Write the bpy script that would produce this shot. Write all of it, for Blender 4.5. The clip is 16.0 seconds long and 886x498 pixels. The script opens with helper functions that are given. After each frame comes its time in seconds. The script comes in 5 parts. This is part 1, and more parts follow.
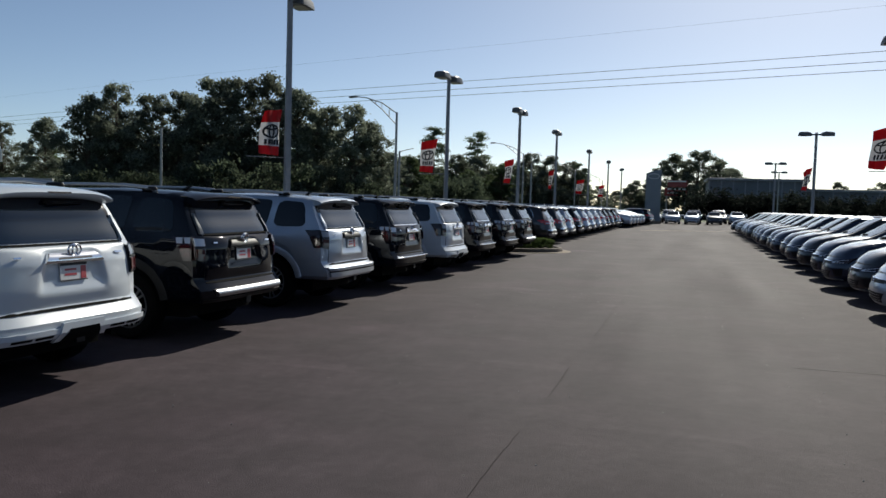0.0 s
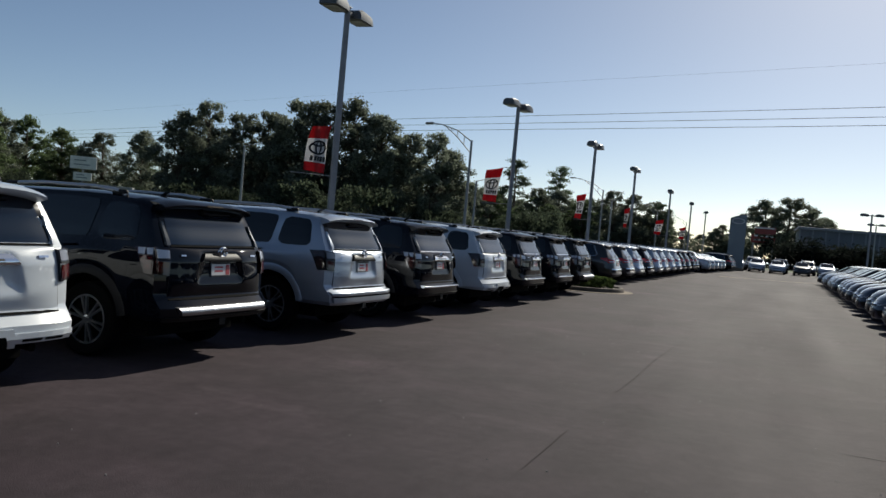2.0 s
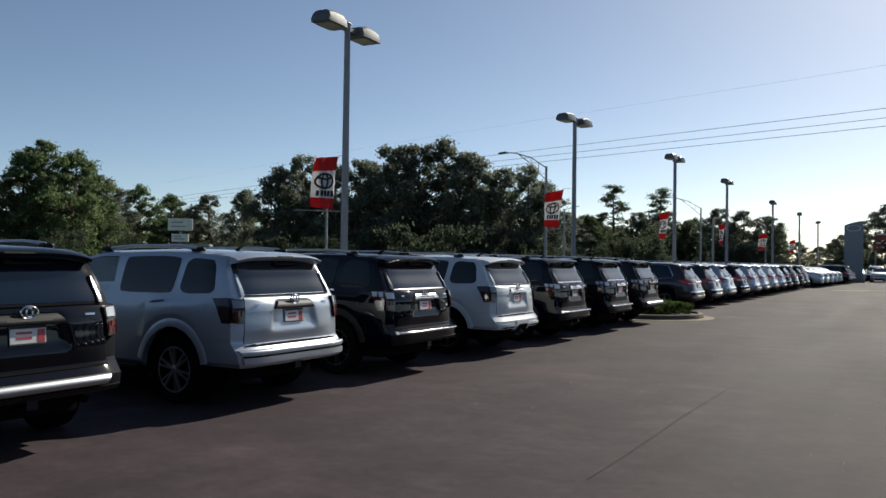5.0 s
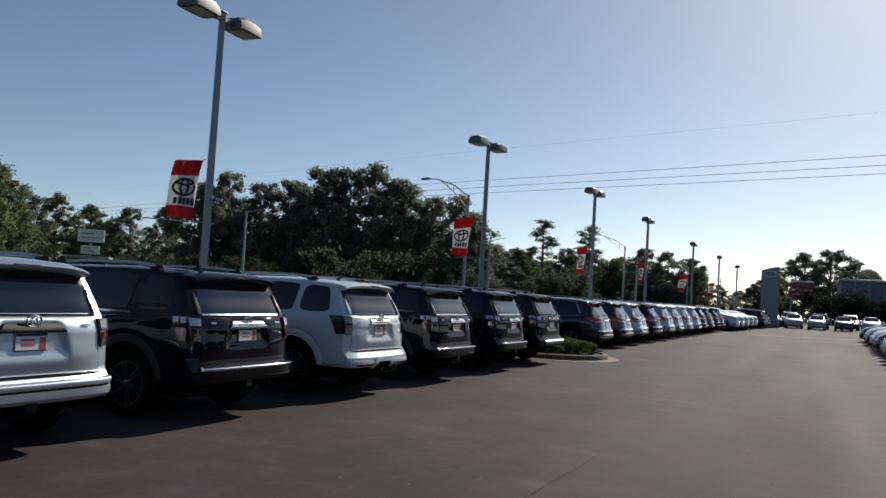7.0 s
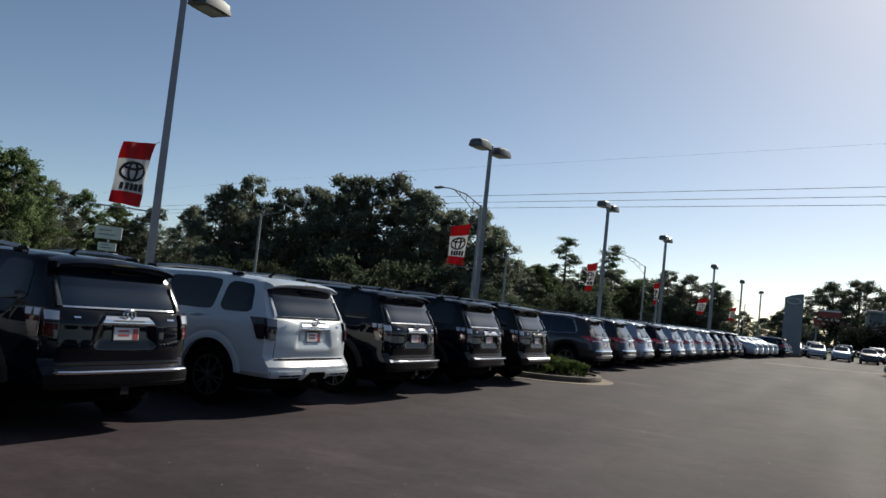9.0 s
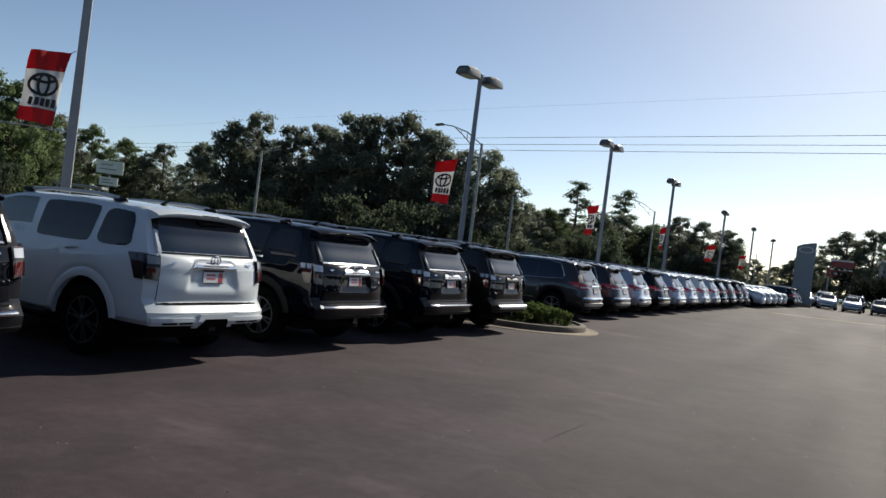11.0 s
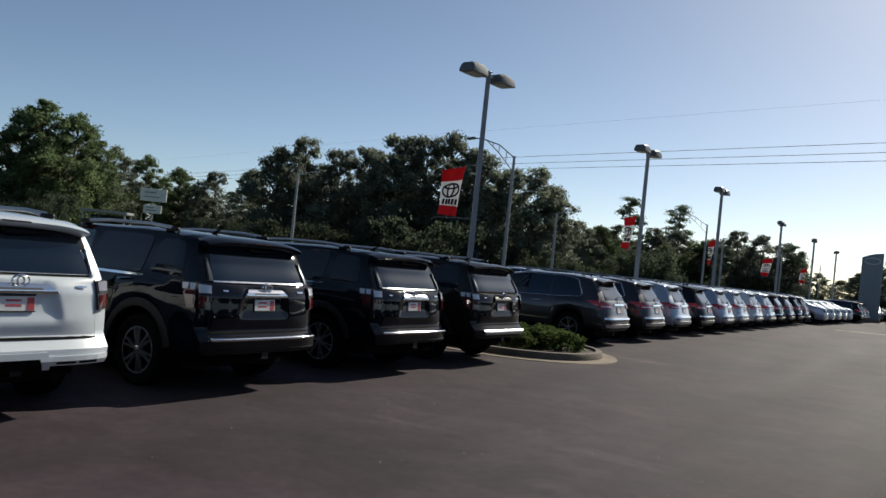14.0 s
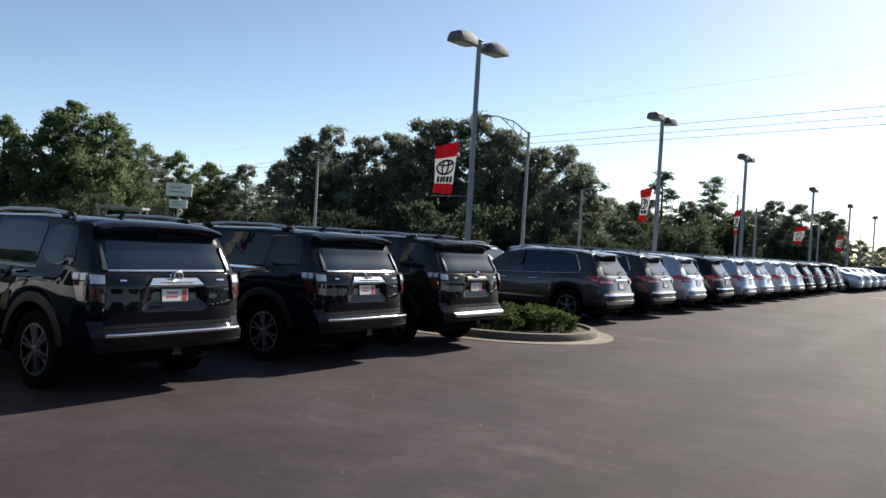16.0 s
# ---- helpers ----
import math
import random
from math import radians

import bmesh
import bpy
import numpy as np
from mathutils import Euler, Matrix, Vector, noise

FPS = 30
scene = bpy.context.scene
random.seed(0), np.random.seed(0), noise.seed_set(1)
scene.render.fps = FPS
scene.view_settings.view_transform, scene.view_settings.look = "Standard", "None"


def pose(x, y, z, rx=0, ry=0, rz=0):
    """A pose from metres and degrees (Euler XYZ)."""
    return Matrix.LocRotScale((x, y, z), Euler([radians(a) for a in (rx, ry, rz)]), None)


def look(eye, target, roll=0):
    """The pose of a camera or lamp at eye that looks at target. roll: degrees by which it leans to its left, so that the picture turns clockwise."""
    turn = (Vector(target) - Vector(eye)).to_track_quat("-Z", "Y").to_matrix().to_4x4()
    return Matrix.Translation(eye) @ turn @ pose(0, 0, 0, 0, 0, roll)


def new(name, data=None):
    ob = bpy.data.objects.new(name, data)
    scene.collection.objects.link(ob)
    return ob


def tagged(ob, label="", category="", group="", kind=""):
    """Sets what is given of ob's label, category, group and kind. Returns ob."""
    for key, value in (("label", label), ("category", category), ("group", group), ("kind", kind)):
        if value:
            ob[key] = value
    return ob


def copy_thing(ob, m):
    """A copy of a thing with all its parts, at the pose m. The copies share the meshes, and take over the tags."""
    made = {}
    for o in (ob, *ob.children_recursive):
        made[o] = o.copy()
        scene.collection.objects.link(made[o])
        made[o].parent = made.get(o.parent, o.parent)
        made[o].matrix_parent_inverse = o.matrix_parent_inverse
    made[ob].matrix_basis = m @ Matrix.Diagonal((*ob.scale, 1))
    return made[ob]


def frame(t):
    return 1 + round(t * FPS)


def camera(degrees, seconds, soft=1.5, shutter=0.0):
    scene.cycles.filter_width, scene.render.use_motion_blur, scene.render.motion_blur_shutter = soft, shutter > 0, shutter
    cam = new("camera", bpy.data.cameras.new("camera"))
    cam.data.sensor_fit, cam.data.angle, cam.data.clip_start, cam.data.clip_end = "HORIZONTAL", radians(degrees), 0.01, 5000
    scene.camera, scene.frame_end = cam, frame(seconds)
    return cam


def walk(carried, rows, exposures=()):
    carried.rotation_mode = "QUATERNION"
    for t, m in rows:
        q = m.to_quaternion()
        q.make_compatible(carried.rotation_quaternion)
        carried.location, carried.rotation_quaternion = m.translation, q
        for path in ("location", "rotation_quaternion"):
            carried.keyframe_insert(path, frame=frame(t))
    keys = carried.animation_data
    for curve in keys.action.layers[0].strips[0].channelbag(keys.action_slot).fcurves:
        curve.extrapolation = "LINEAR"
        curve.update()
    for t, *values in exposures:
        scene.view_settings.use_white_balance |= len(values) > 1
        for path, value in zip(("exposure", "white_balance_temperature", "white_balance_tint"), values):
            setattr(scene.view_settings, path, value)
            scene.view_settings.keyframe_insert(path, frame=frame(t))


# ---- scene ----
cam = camera(58.2, 16.0, soft=1.5)
PATH = [
    (0, (2.42, -0.846, 1.7), (1.826, 1.061, 1.584), 1.7),
    (0.5, (2.4, -0.702, 1.699), (1.864, 1.223, 1.614), 2.6),
    (1, (2.461, -0.312, 1.68), (2.058, 1.646, 1.618), 2.8),
    (1.5, (2.817, 0.111, 1.676), (2.273, 2.035, 1.634), 2.4),
    (2, (2.857, 0.626, 1.682), (2.073, 2.465, 1.631), 5.2),
    (2.5, (2.955, 1.19, 1.678), (1.989, 2.94, 1.598), 5.2),
    (3, (3.18, 1.565, 1.663), (2.107, 3.251, 1.592), 4.3),
    (3.2, (3.235, 1.723, 1.632), (2.137, 3.394, 1.57), 3.4),
    (5.3, (3.43, 4.274, 1.679), (2.431, 6.006, 1.741), 0.3),
    (5.5, (3.437, 4.509, 1.677), (2.458, 6.25, 1.762), 0.4),
    (6, (3.512, 4.993, 1.746), (2.595, 6.765, 1.881), 3.6),
    (6.5, (3.41, 5.675, 1.725), (2.563, 7.474, 1.947), 8.5),
    (7, (3.472, 6.245, 1.686), (2.596, 8.04, 1.791), 3.5),
    (7.5, (3.659, 6.495, 1.716), (2.777, 8.286, 1.846), 3.3),
    (8, (3.761, 7.044, 1.749), (2.859, 8.821, 1.913), 4.4),
    (8.5, (3.754, 7.505, 1.677), (2.84, 9.277, 1.845), 5.5),
    (9, (3.735, 8.172, 1.667), (2.802, 9.936, 1.8), 6.1),
    (9.5, (3.667, 8.796, 1.704), (2.734, 10.563, 1.776), 6.4),
    (10, (3.75, 9.293, 1.715), (2.813, 11.06, 1.727), 6.8),
    (10.2, (3.783, 9.474, 1.713), (2.848, 11.242, 1.702), 6.8),
    (12.5, (3.649, 12.014, 1.773), (2.649, 13.746, 1.77), 7.9),
    (13, (3.672, 12.52, 1.783), (2.64, 14.233, 1.801), 7.4),
    (13.5, (3.649, 12.97, 1.748), (2.594, 14.669, 1.777), 6.8),
    (14, (3.676, 13.348, 1.745), (2.606, 15.037, 1.769), 5.9),
    (14.5, (3.839, 13.706, 1.763), (2.746, 15.38, 1.77), 4.8),
    (15, (4.077, 13.96, 1.758), (2.962, 15.619, 1.747), 3.9),
    (15.5, (4.122, 14.391, 1.763), (2.992, 16.041, 1.743), 3.7),
    (16, (4.03, 14.828, 1.742), (2.891, 16.471, 1.718), 3.5),
]
walk(cam, [(t, look(eye, target, roll)) for t, eye, target, roll in PATH],
     [(0, 0.0, 6800, 5), (1.5, -0.16, 6850, 5), (2.5, 0.04, 7000, 5), (3.2, 0.38, 7100, 5), (5.5, 0.18, 7100, 5), (6.0, 0.30, 7150, 5), (7.0, 0.06, 7000, 5), (7.5, 0.16, 7050, 5), (8.0, 0.18, 7000, 5), (9.0, 0.04, 7050, 5), (9.5, 0.12, 7050, 5), (10.0, 0.32, 7150, 6), (10.2, 0.32, 7150, 6), (12.5, 0.06, 7050, 5), (13.0, -0.10, 7050, 5), (13.5, 0.08, 7050, 5), (14.0, 0.13, 7050, 5), (14.6, 0.28, 7050, 5), (15.0, 0.82, 7200, 6), (15.5, 0.78, 7150, 6), (16.0, 0.86, 7150, 6)])

# ---- world, sun, exposure ----
SUN_AZ, SUN_EL = 9.0, 34.0
world = bpy.data.worlds.new("sky")
scene.world = world
world.use_nodes = True
wn = world.node_tree.nodes
wl = world.node_tree.links
sky = wn.new("ShaderNodeTexSky")
sky.sky_type = "NISHITA"
sky.sun_disc = False
sky.sun_elevation = radians(SUN_EL)
sky.sun_rotation = radians(SUN_AZ)
sky.air_density, sky.dust_density, sky.ozone_density = 0.6, 0.48, 1.8
wl.new(sky.outputs[0], wn["Background"].inputs[0])
wn["Background"].inputs[1].default_value = 0.100
sun_lamp = bpy.data.lights.new("sun", "SUN")
sun_lamp.energy, sun_lamp.angle, sun_lamp.color = 5.0, radians(0.55), (1.0, 0.96, 0.91)
sun = new("sun", sun_lamp)
sdir = Vector((math.sin(radians(SUN_AZ)) * math.cos(radians(SUN_EL)), math.cos(radians(SUN_AZ)) * math.cos(radians(SUN_EL)), math.sin(radians(SUN_EL))))
sun.matrix_world = look(sdir * 60, (0, 0, 0))
scene.view_settings.exposure = 0.0

# ---- materials ----
def mat(name, color, rough=0.5, metal=0.0, coat=0.0, var=0.0, scale=8.0, bump=0.0, bscale=60.0, spec=0.5, fine=0.0, fscale=200.0, objrand=0.0, trans=0.0, emit=None, rvar=0.0):
    m = bpy.data.materials.new(name)
    m.use_nodes = True
    nt = m.node_tree
    b = nt.nodes["Principled BSDF"]
    b.inputs["Roughness"].default_value = rough
    b.inputs["Metallic"].default_value = metal
    b.inputs["Coat Weight"].default_value = coat
    b.inputs["Coat Roughness"].default_value = 0.03
    b.inputs["Specular IOR Level"].default_value = spec
    b.inputs["Transmission Weight"].default_value = trans
    b.inputs["Base Color"].default_value = (*color, 1)
    tc = nt.nodes.new("ShaderNodeTexCoord")

    def noise_tex(sc, det=5.0):
        n = nt.nodes.new("ShaderNodeTexNoise")
        n.inputs["Scale"].default_value = sc
        n.inputs["Detail"].default_value = det
        nt.links.new(tc.outputs["Object"], n.inputs["Vector"])
        return n.outputs[0]

    def scaled(src, lo, hi, amount):
        r = nt.nodes.new("ShaderNodeMapRange")
        r.inputs["From Min"].default_value, r.inputs["From Max"].default_value = lo, hi
        r.inputs["To Min"].default_value, r.inputs["To Max"].default_value = 1 - amount, 1 + amount
        nt.links.new(src, r.inputs["Value"])
        return r.outputs[0]

    fac = None
    for amount, sc in ((var, scale), (fine, fscale)):
        if amount:
            f = scaled(noise_tex(sc), 0.3, 0.7, amount)
            if fac is None:
                fac = f
            else:
                mm = nt.nodes.new("ShaderNodeMath")
                mm.operation = "MULTIPLY"
                nt.links.new(fac, mm.inputs[0])
                nt.links.new(f, mm.inputs[1])
                fac = mm.outputs[0]
    if objrand:
        oi = nt.nodes.new("ShaderNodeObjectInfo")
        f = scaled(oi.outputs["Random"], 0, 1, objrand)
        if fac is None:
            fac = f
        else:
            mm = nt.nodes.new("ShaderNodeMath")
            mm.operation = "MULTIPLY"
            nt.links.new(fac, mm.inputs[0])
            nt.links.new(f, mm.inputs[1])
            fac = mm.outputs[0]
    if fac is not None:
        mx = nt.nodes.new("ShaderNodeVectorMath")
        mx.operation = "SCALE"
        mx.inputs[0].default_value = color
        nt.links.new(fac, mx.inputs["Scale"])
        nt.links.new(mx.outputs[0], b.inputs["Base Color"])
    if rvar:
        r = nt.nodes.new("ShaderNodeMapRange")
        r.inputs["To Min"].default_value, r.inputs["To Max"].default_value = max(rough - rvar, 0.02), min(rough + rvar, 1)
        nt.links.new(noise_tex(scale * 2), r.inputs["Value"])
        nt.links.new(r.outputs[0], b.inputs["Roughness"])
    if bump:
        bp = nt.nodes.new("ShaderNodeBump")
        bp.inputs["Strength"].default_value = bump
        bp.inputs["Distance"].default_value = 0.02
        nt.links.new(noise_tex(bscale), bp.inputs["Height"])
        nt.links.new(bp.outputs[0], b.inputs["Normal"])
    if emit:
        b.inputs["Emission Color"].default_value = (*emit[:3], 1)
        b.inputs["Emission Strength"].default_value = emit[3]
    return m


def paint(name, color, metal=0.0, rough=0.32):
    dark = max(color) < 0.02
    return mat(name, color, rough, metal, coat=0.7 if dark else 1.0, fine=0.05 if metal else 0.0, fscale=900, rvar=0.04, scale=3, spec=0.0 if dark else 0.3)


M = {
    "white": paint("white_paint", (0.56, 0.60, 0.635)),
    "black": paint("black_paint", (0.0035, 0.0045, 0.008)),
    "silver": paint("silver_paint", (0.40, 0.44, 0.50), 0.6, 0.36),
    "grey": paint("grey_paint", (0.034, 0.036, 0.040), 0.4, 0.36),
    "darkgrey": paint("dark_grey_paint", (0.016, 0.017, 0.020), 0.4, 0.36),
    "blue": paint("dark_blue_paint", (0.012, 0.022, 0.05), 0.4, 0.34),
    "bronze": paint("dark_brown_paint", (0.012, 0.010, 0.009), 0.0, 0.36),
    "brown": paint("grey_brown_paint", (0.026, 0.023, 0.026), 0.3, 0.36),
    "glass": mat("tinted_glass", (0.004, 0.009, 0.018), 0.03, spec=0.8),
    "clearglass": mat("clear_glass", (0.75, 0.85, 0.80), 0.0, trans=1.0),
    "plastic": mat("black_plastic", (0.006, 0.006, 0.007), 0.55, spec=0.25, fine=0.15, fscale=400),
    "under": mat("underbody_black", (0.006, 0.006, 0.006), 0.9, spec=0.05, var=0.3, scale=6),
    "chrome": mat("chrome", (0.82, 0.83, 0.85), 0.09, 1.0),
    "satin": mat("satin_aluminium", (0.46, 0.47, 0.49), 0.40, 1.0),
    "dimlens": mat("dim_lamp_lens", (0.20, 0.20, 0.21), 0.15, 0.2, coat=1.0),
    "red": mat("red_lamp_lens", (0.075, 0.004, 0.004), 0.08, coat=1.0),
    "redbright": mat("bright_red_lamp_lens", (0.55, 0.016, 0.018), 0.1, coat=1.0),
    "lens": mat("clear_lamp_lens", (0.56, 0.57, 0.59), 0.22, 0.35, coat=1.0),
    "smoke": mat("smoked_lamp_lens", (0.030, 0.010, 0.010), 0.10, coat=0.7),
    "darklens": mat("black_lamp_lens", (0.012, 0.010, 0.012), 0.07, coat=0.6),
    "rubber": mat("tyre_rubber", (0.006, 0.006, 0.006), 0.95, spec=0.06, bump=0.3, bscale=90),
    "gloss": mat("gloss_black_trim", (0.003, 0.003, 0.004), 0.10, spec=0.35),
    # grey in place of black paint: the blade's reflected sheen as a colour
    "blade": mat("sheen_pillar_blade", (0.13, 0.135, 0.14), 0.28, 0.7),
    "alloy": mat("alloy_rim", (0.55, 0.56, 0.58), 0.28, 0.9),
    "darkalloy": mat("dark_alloy_rim", (0.20, 0.205, 0.21), 0.3, 0.9),
    "plate": mat("plate_white", (0.66, 0.66, 0.66), 0.45),
    "platered": mat("plate_red", (0.42, 0.05, 0.06), 0.45),
    "ink": mat("printed_black", (0.02, 0.02, 0.022), 0.6),
    "seat": mat("seat_fabric", (0.05, 0.05, 0.052), 0.9, fine=0.2, fscale=300),
    "asphalt": None,
    # kerb darker than its gutter: the near side's shade is in the colour
    "kerbside": mat("shaded_kerb_concrete", (0.115, 0.092, 0.072), 0.9, var=0.3, scale=2.5, fine=0.15, fscale=40, bump=0.4, bscale=60),
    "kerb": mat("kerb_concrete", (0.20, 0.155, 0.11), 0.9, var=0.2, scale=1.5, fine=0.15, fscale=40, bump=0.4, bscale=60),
    "bark": mat("bark", (0.09, 0.07, 0.05), 0.95, var=0.3, scale=3, bump=0.6, bscale=10),
    "galv": mat("painted_steel_pole", (0.29, 0.29, 0.30), 0.5, 0.2, var=0.12, scale=2, fine=0.08, fscale=30),
    "head": mat("lamp_head_bronze", (0.11, 0.115, 0.12), 0.5, 0.2, var=0.15, scale=5),
    "diffuser": mat("lamp_diffuser", (0.30, 0.30, 0.29), 0.25),
    "flagred": mat("flag_red_cloth", (0.55, 0.018, 0.022), 0.75, var=0.12, scale=6, fine=0.06, fscale=200),
    "flagwhite": mat("flag_white_cloth", (0.70, 0.69, 0.68), 0.75, var=0.08, scale=6),
    "signwhite": mat("sign_white", (0.62, 0.62, 0.60), 0.5, var=0.1, scale=2),
    "concretewall": mat("building_panel", (0.15, 0.16, 0.17), 0.7, var=0.12, scale=0.3, fine=0.06, fscale=3),
    "roofing": mat("roof_metal", (0.24, 0.25, 0.26), 0.5, 0.2, var=0.1, scale=0.4),
    "pylon": mat("pylon_panel", (0.20, 0.23, 0.245), 0.45, 0.2, var=0.06, scale=0.5),
    "billboard": mat("billboard_red", (0.26, 0.045, 0.04), 0.6, var=0.2, scale=0.8),
    "soil": mat("mulch_soil", (0.055, 0.035, 0.022), 0.95, var=0.4, scale=6, bump=0.6, bscale=25),
}


def leaf_mat(name, color, rnd=0.45):
    m = bpy.data.materials.new(name)
    m.use_nodes = True
    nt = m.node_tree
    b = nt.nodes["Principled BSDF"]
    b.inputs["Roughness"].default_value = 0.85
    b.inputs["Specular IOR Level"].default_value = 0.1
    g = nt.nodes.new("ShaderNodeNewGeometry")
    oi = nt.nodes.new("ShaderNodeObjectInfo")
    r = nt.nodes.new("ShaderNodeMapRange")
    r.inputs["To Min"].default_value, r.inputs["To Max"].default_value = 1 - rnd, 1 + rnd
    nt.links.new(g.outputs["Random Per Island"], r.inputs["Value"])
    r2 = nt.nodes.new("ShaderNodeMapRange")
    r2.inputs["To Min"].default_value, r2.inputs["To Max"].default_value = 0.75, 1.3
    nt.links.new(oi.outputs["Random"], r2.inputs["Value"])
    mm = nt.nodes.new("ShaderNodeMath")
    mm.operation = "MULTIPLY"
    nt.links.new(r.outputs[0], mm.inputs[0])
    nt.links.new(r2.outputs[0], mm.inputs[1])
    mx = nt.nodes.new("ShaderNodeVectorMath")
    mx.operation = "SCALE"
    mx.inputs[0].default_value = color
    nt.links.new(mm.outputs[0], mx.inputs["Scale"])
    nt.links.new(mx.outputs[0], b.inputs["Base Color"])
    tr = nt.nodes.new("ShaderNodeBsdfTranslucent")
    nt.links.new(mx.outputs[0], tr.inputs["Color"])
    ms = nt.nodes.new("ShaderNodeMixShader")
    ms.inputs[0].default_value = 0.6
    nt.links.new(b.outputs[0], ms.inputs[1])
    nt.links.new(tr.outputs[0], ms.inputs[2])
    nt.links.new(ms.outputs[0], nt.nodes["Material Output"].inputs["Surface"])
    return m


M["glass"].node_tree.nodes["Principled BSDF"].inputs["Specular Tint"].default_value = (0.72, 0.87, 1.0, 1)
M["screen"] = mat("windscreen_glass", (0.006, 0.010, 0.016), 0.03, spec=0.35)
M["bushleaf"] = leaf_mat("undergrowth_leaves", (0.050, 0.064, 0.042))
M["leaf"] = leaf_mat("broad_leaves", (0.112, 0.150, 0.074))
# distance haze is mixed into this leaf colour, so it is pale and greyish
M["leafhaze"] = leaf_mat("hazy_leaves", (0.162, 0.182, 0.138))
M["pine"] = leaf_mat("pine_needles", (0.110, 0.145, 0.095))
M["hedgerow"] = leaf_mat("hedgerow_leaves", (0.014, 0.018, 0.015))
M["hedge"] = leaf_mat("hedge_leaves", (0.062, 0.088, 0.030))


def asphalt():
    m = bpy.data.materials.new("asphalt")
    m.use_nodes = True
    nt = m.node_tree
    L = nt.links
    b = nt.nodes["Principled BSDF"]
    tc = nt.nodes.new("ShaderNodeTexCoord")

    def nz(sc, stretch=(1, 1, 1), det=6.0):
        mp = nt.nodes.new("ShaderNodeMapping")
        mp.inputs["Scale"].default_value = stretch
        L.new(tc.outputs["Object"], mp.inputs["Vector"])
        n = nt.nodes.new("ShaderNodeTexNoise")
        n.inputs["Scale"].default_value = sc
        n.inputs["Detail"].default_value = det
        L.new(mp.outputs[0], n.inputs["Vector"])
        return n.outputs[0]

    def rng(src, a, c, lo, hi):
        r = nt.nodes.new("ShaderNodeMapRange")
        for k, v in zip(("From Min", "From Max", "To Min", "To Max"), (a, c, lo, hi)):
            r.inputs[k].default_value = v
        L.new(src, r.inputs["Value"])
        return r.outputs[0]

    def mul(a, c):
        mm = nt.nodes.new("ShaderNodeMath")
        mm.operation = "MULTIPLY"
        L.new(a, mm.inputs[0])
        L.new(c, mm.inputs[1])
        return mm.outputs[0]

    f = mul(rng(nz(0.45, det=7), 0.34, 0.66, 0.80, 1.20), rng(nz(120, det=2), 0.3, 0.7, 0.62, 1.38))
    f = mul(f, rng(nz(2.2, det=8), 0.34, 0.66, 0.86, 1.14))
    f = mul(f, rng(nz(9.0, det=5), 0.34, 0.66, 0.88, 1.12))
    f = mul(f, rng(nz(0.9, (1, 0.06, 1), det=4), 0.36, 0.66, 0.93, 1.07))
    f = mul(f, rng(nz(0.8, (0.5, 1.3, 1), det=9), 0.60, 0.74, 1.0, 1.55))
    sep = nt.nodes.new("ShaderNodeSeparateXYZ")
    L.new(tc.outputs["Object"], sep.inputs[0])
    f = mul(f, rng(sep.outputs["X"], 1.252, 1.262, 1.05, 0.96))
    hue = nt.nodes.new("ShaderNodeMix")
    hue.data_type = "RGBA"
    hue.inputs["A"].default_value = (0.0405, 0.0290, 0.0338, 1)
    hue.inputs["B"].default_value = (0.0375, 0.0284, 0.0322, 1)
    L.new(rng(nz(0.5, det=4), 0.38, 0.62, 0.0, 1.0), hue.inputs["Factor"])
    mx = nt.nodes.new("ShaderNodeVectorMath")
    mx.operation = "SCALE"
    L.new(hue.outputs["Result"], mx.inputs[0])
    L.new(f, mx.inputs["Scale"])
    L.new(mx.outputs[0], b.inputs["Base Color"])
    b.inputs["Roughness"].default_value = 0.82
    L.new(rng(nz(0.7, (1, 0.12, 1), det=5), 0.36, 0.64, 0.80, 0.85), b.inputs["Roughness"])
    b.inputs["Specular IOR Level"].default_value = 0.16
    bp = nt.nodes.new("ShaderNodeBump")
    bp.inputs["Strength"].default_value = 0.35
    bp.inputs["Distance"].default_value = 0.01
    L.new(nz(90, det=3), bp.inputs["Height"])
    L.new(bp.outputs[0], b.inputs["Normal"])
    return m


def cloth_mat(m, color):
    """Thin cloth: half of the light passes through."""
    nt = m.node_tree
    tr = nt.nodes.new("ShaderNodeBsdfTranslucent")
    tr.inputs["Color"].default_value = (*color, 1)
    ms = nt.nodes.new("ShaderNodeMixShader")
    ms.inputs[0].default_value = 0.38
    nt.links.new(nt.nodes["Principled BSDF"].outputs[0], ms.inputs[1])
    nt.links.new(tr.outputs[0], ms.inputs[2])
    nt.links.new(ms.outputs[0], nt.nodes["Material Output"].inputs["Surface"])


cloth_mat(M["flagred"], (0.56, 0.022, 0.024))
cloth_mat(M["flagwhite"], (0.80, 0.79, 0.78))
M["asphalt"] = asphalt()
M["grass"] = mat("grass_ground", (0.06, 0.085, 0.03), 0.95, var=0.35, scale=0.15, fine=0.3, fscale=6, bump=0.5, bscale=8)


# ---- building helpers ----
def mesh_ob(name, bm, material, parent=None, label="", smooth=None):
    me = bpy.data.meshes.new(name)
    bm.to_mesh(me)
    bm.free()
    if material is not None:
        me.materials.append(material)
    if smooth is not None:
        for p in me.polygons:
            p.use_smooth = True
        me.set_sharp_from_angle(angle=radians(smooth))
    ob = new(name, me)
    if parent is not None:
        ob.parent = parent
    if label:
        ob["label"] = label
    return ob


def part(name, bm, material, parent, label="", smooth=None):
    return mesh_ob(name, bm, material, parent, label, smooth)


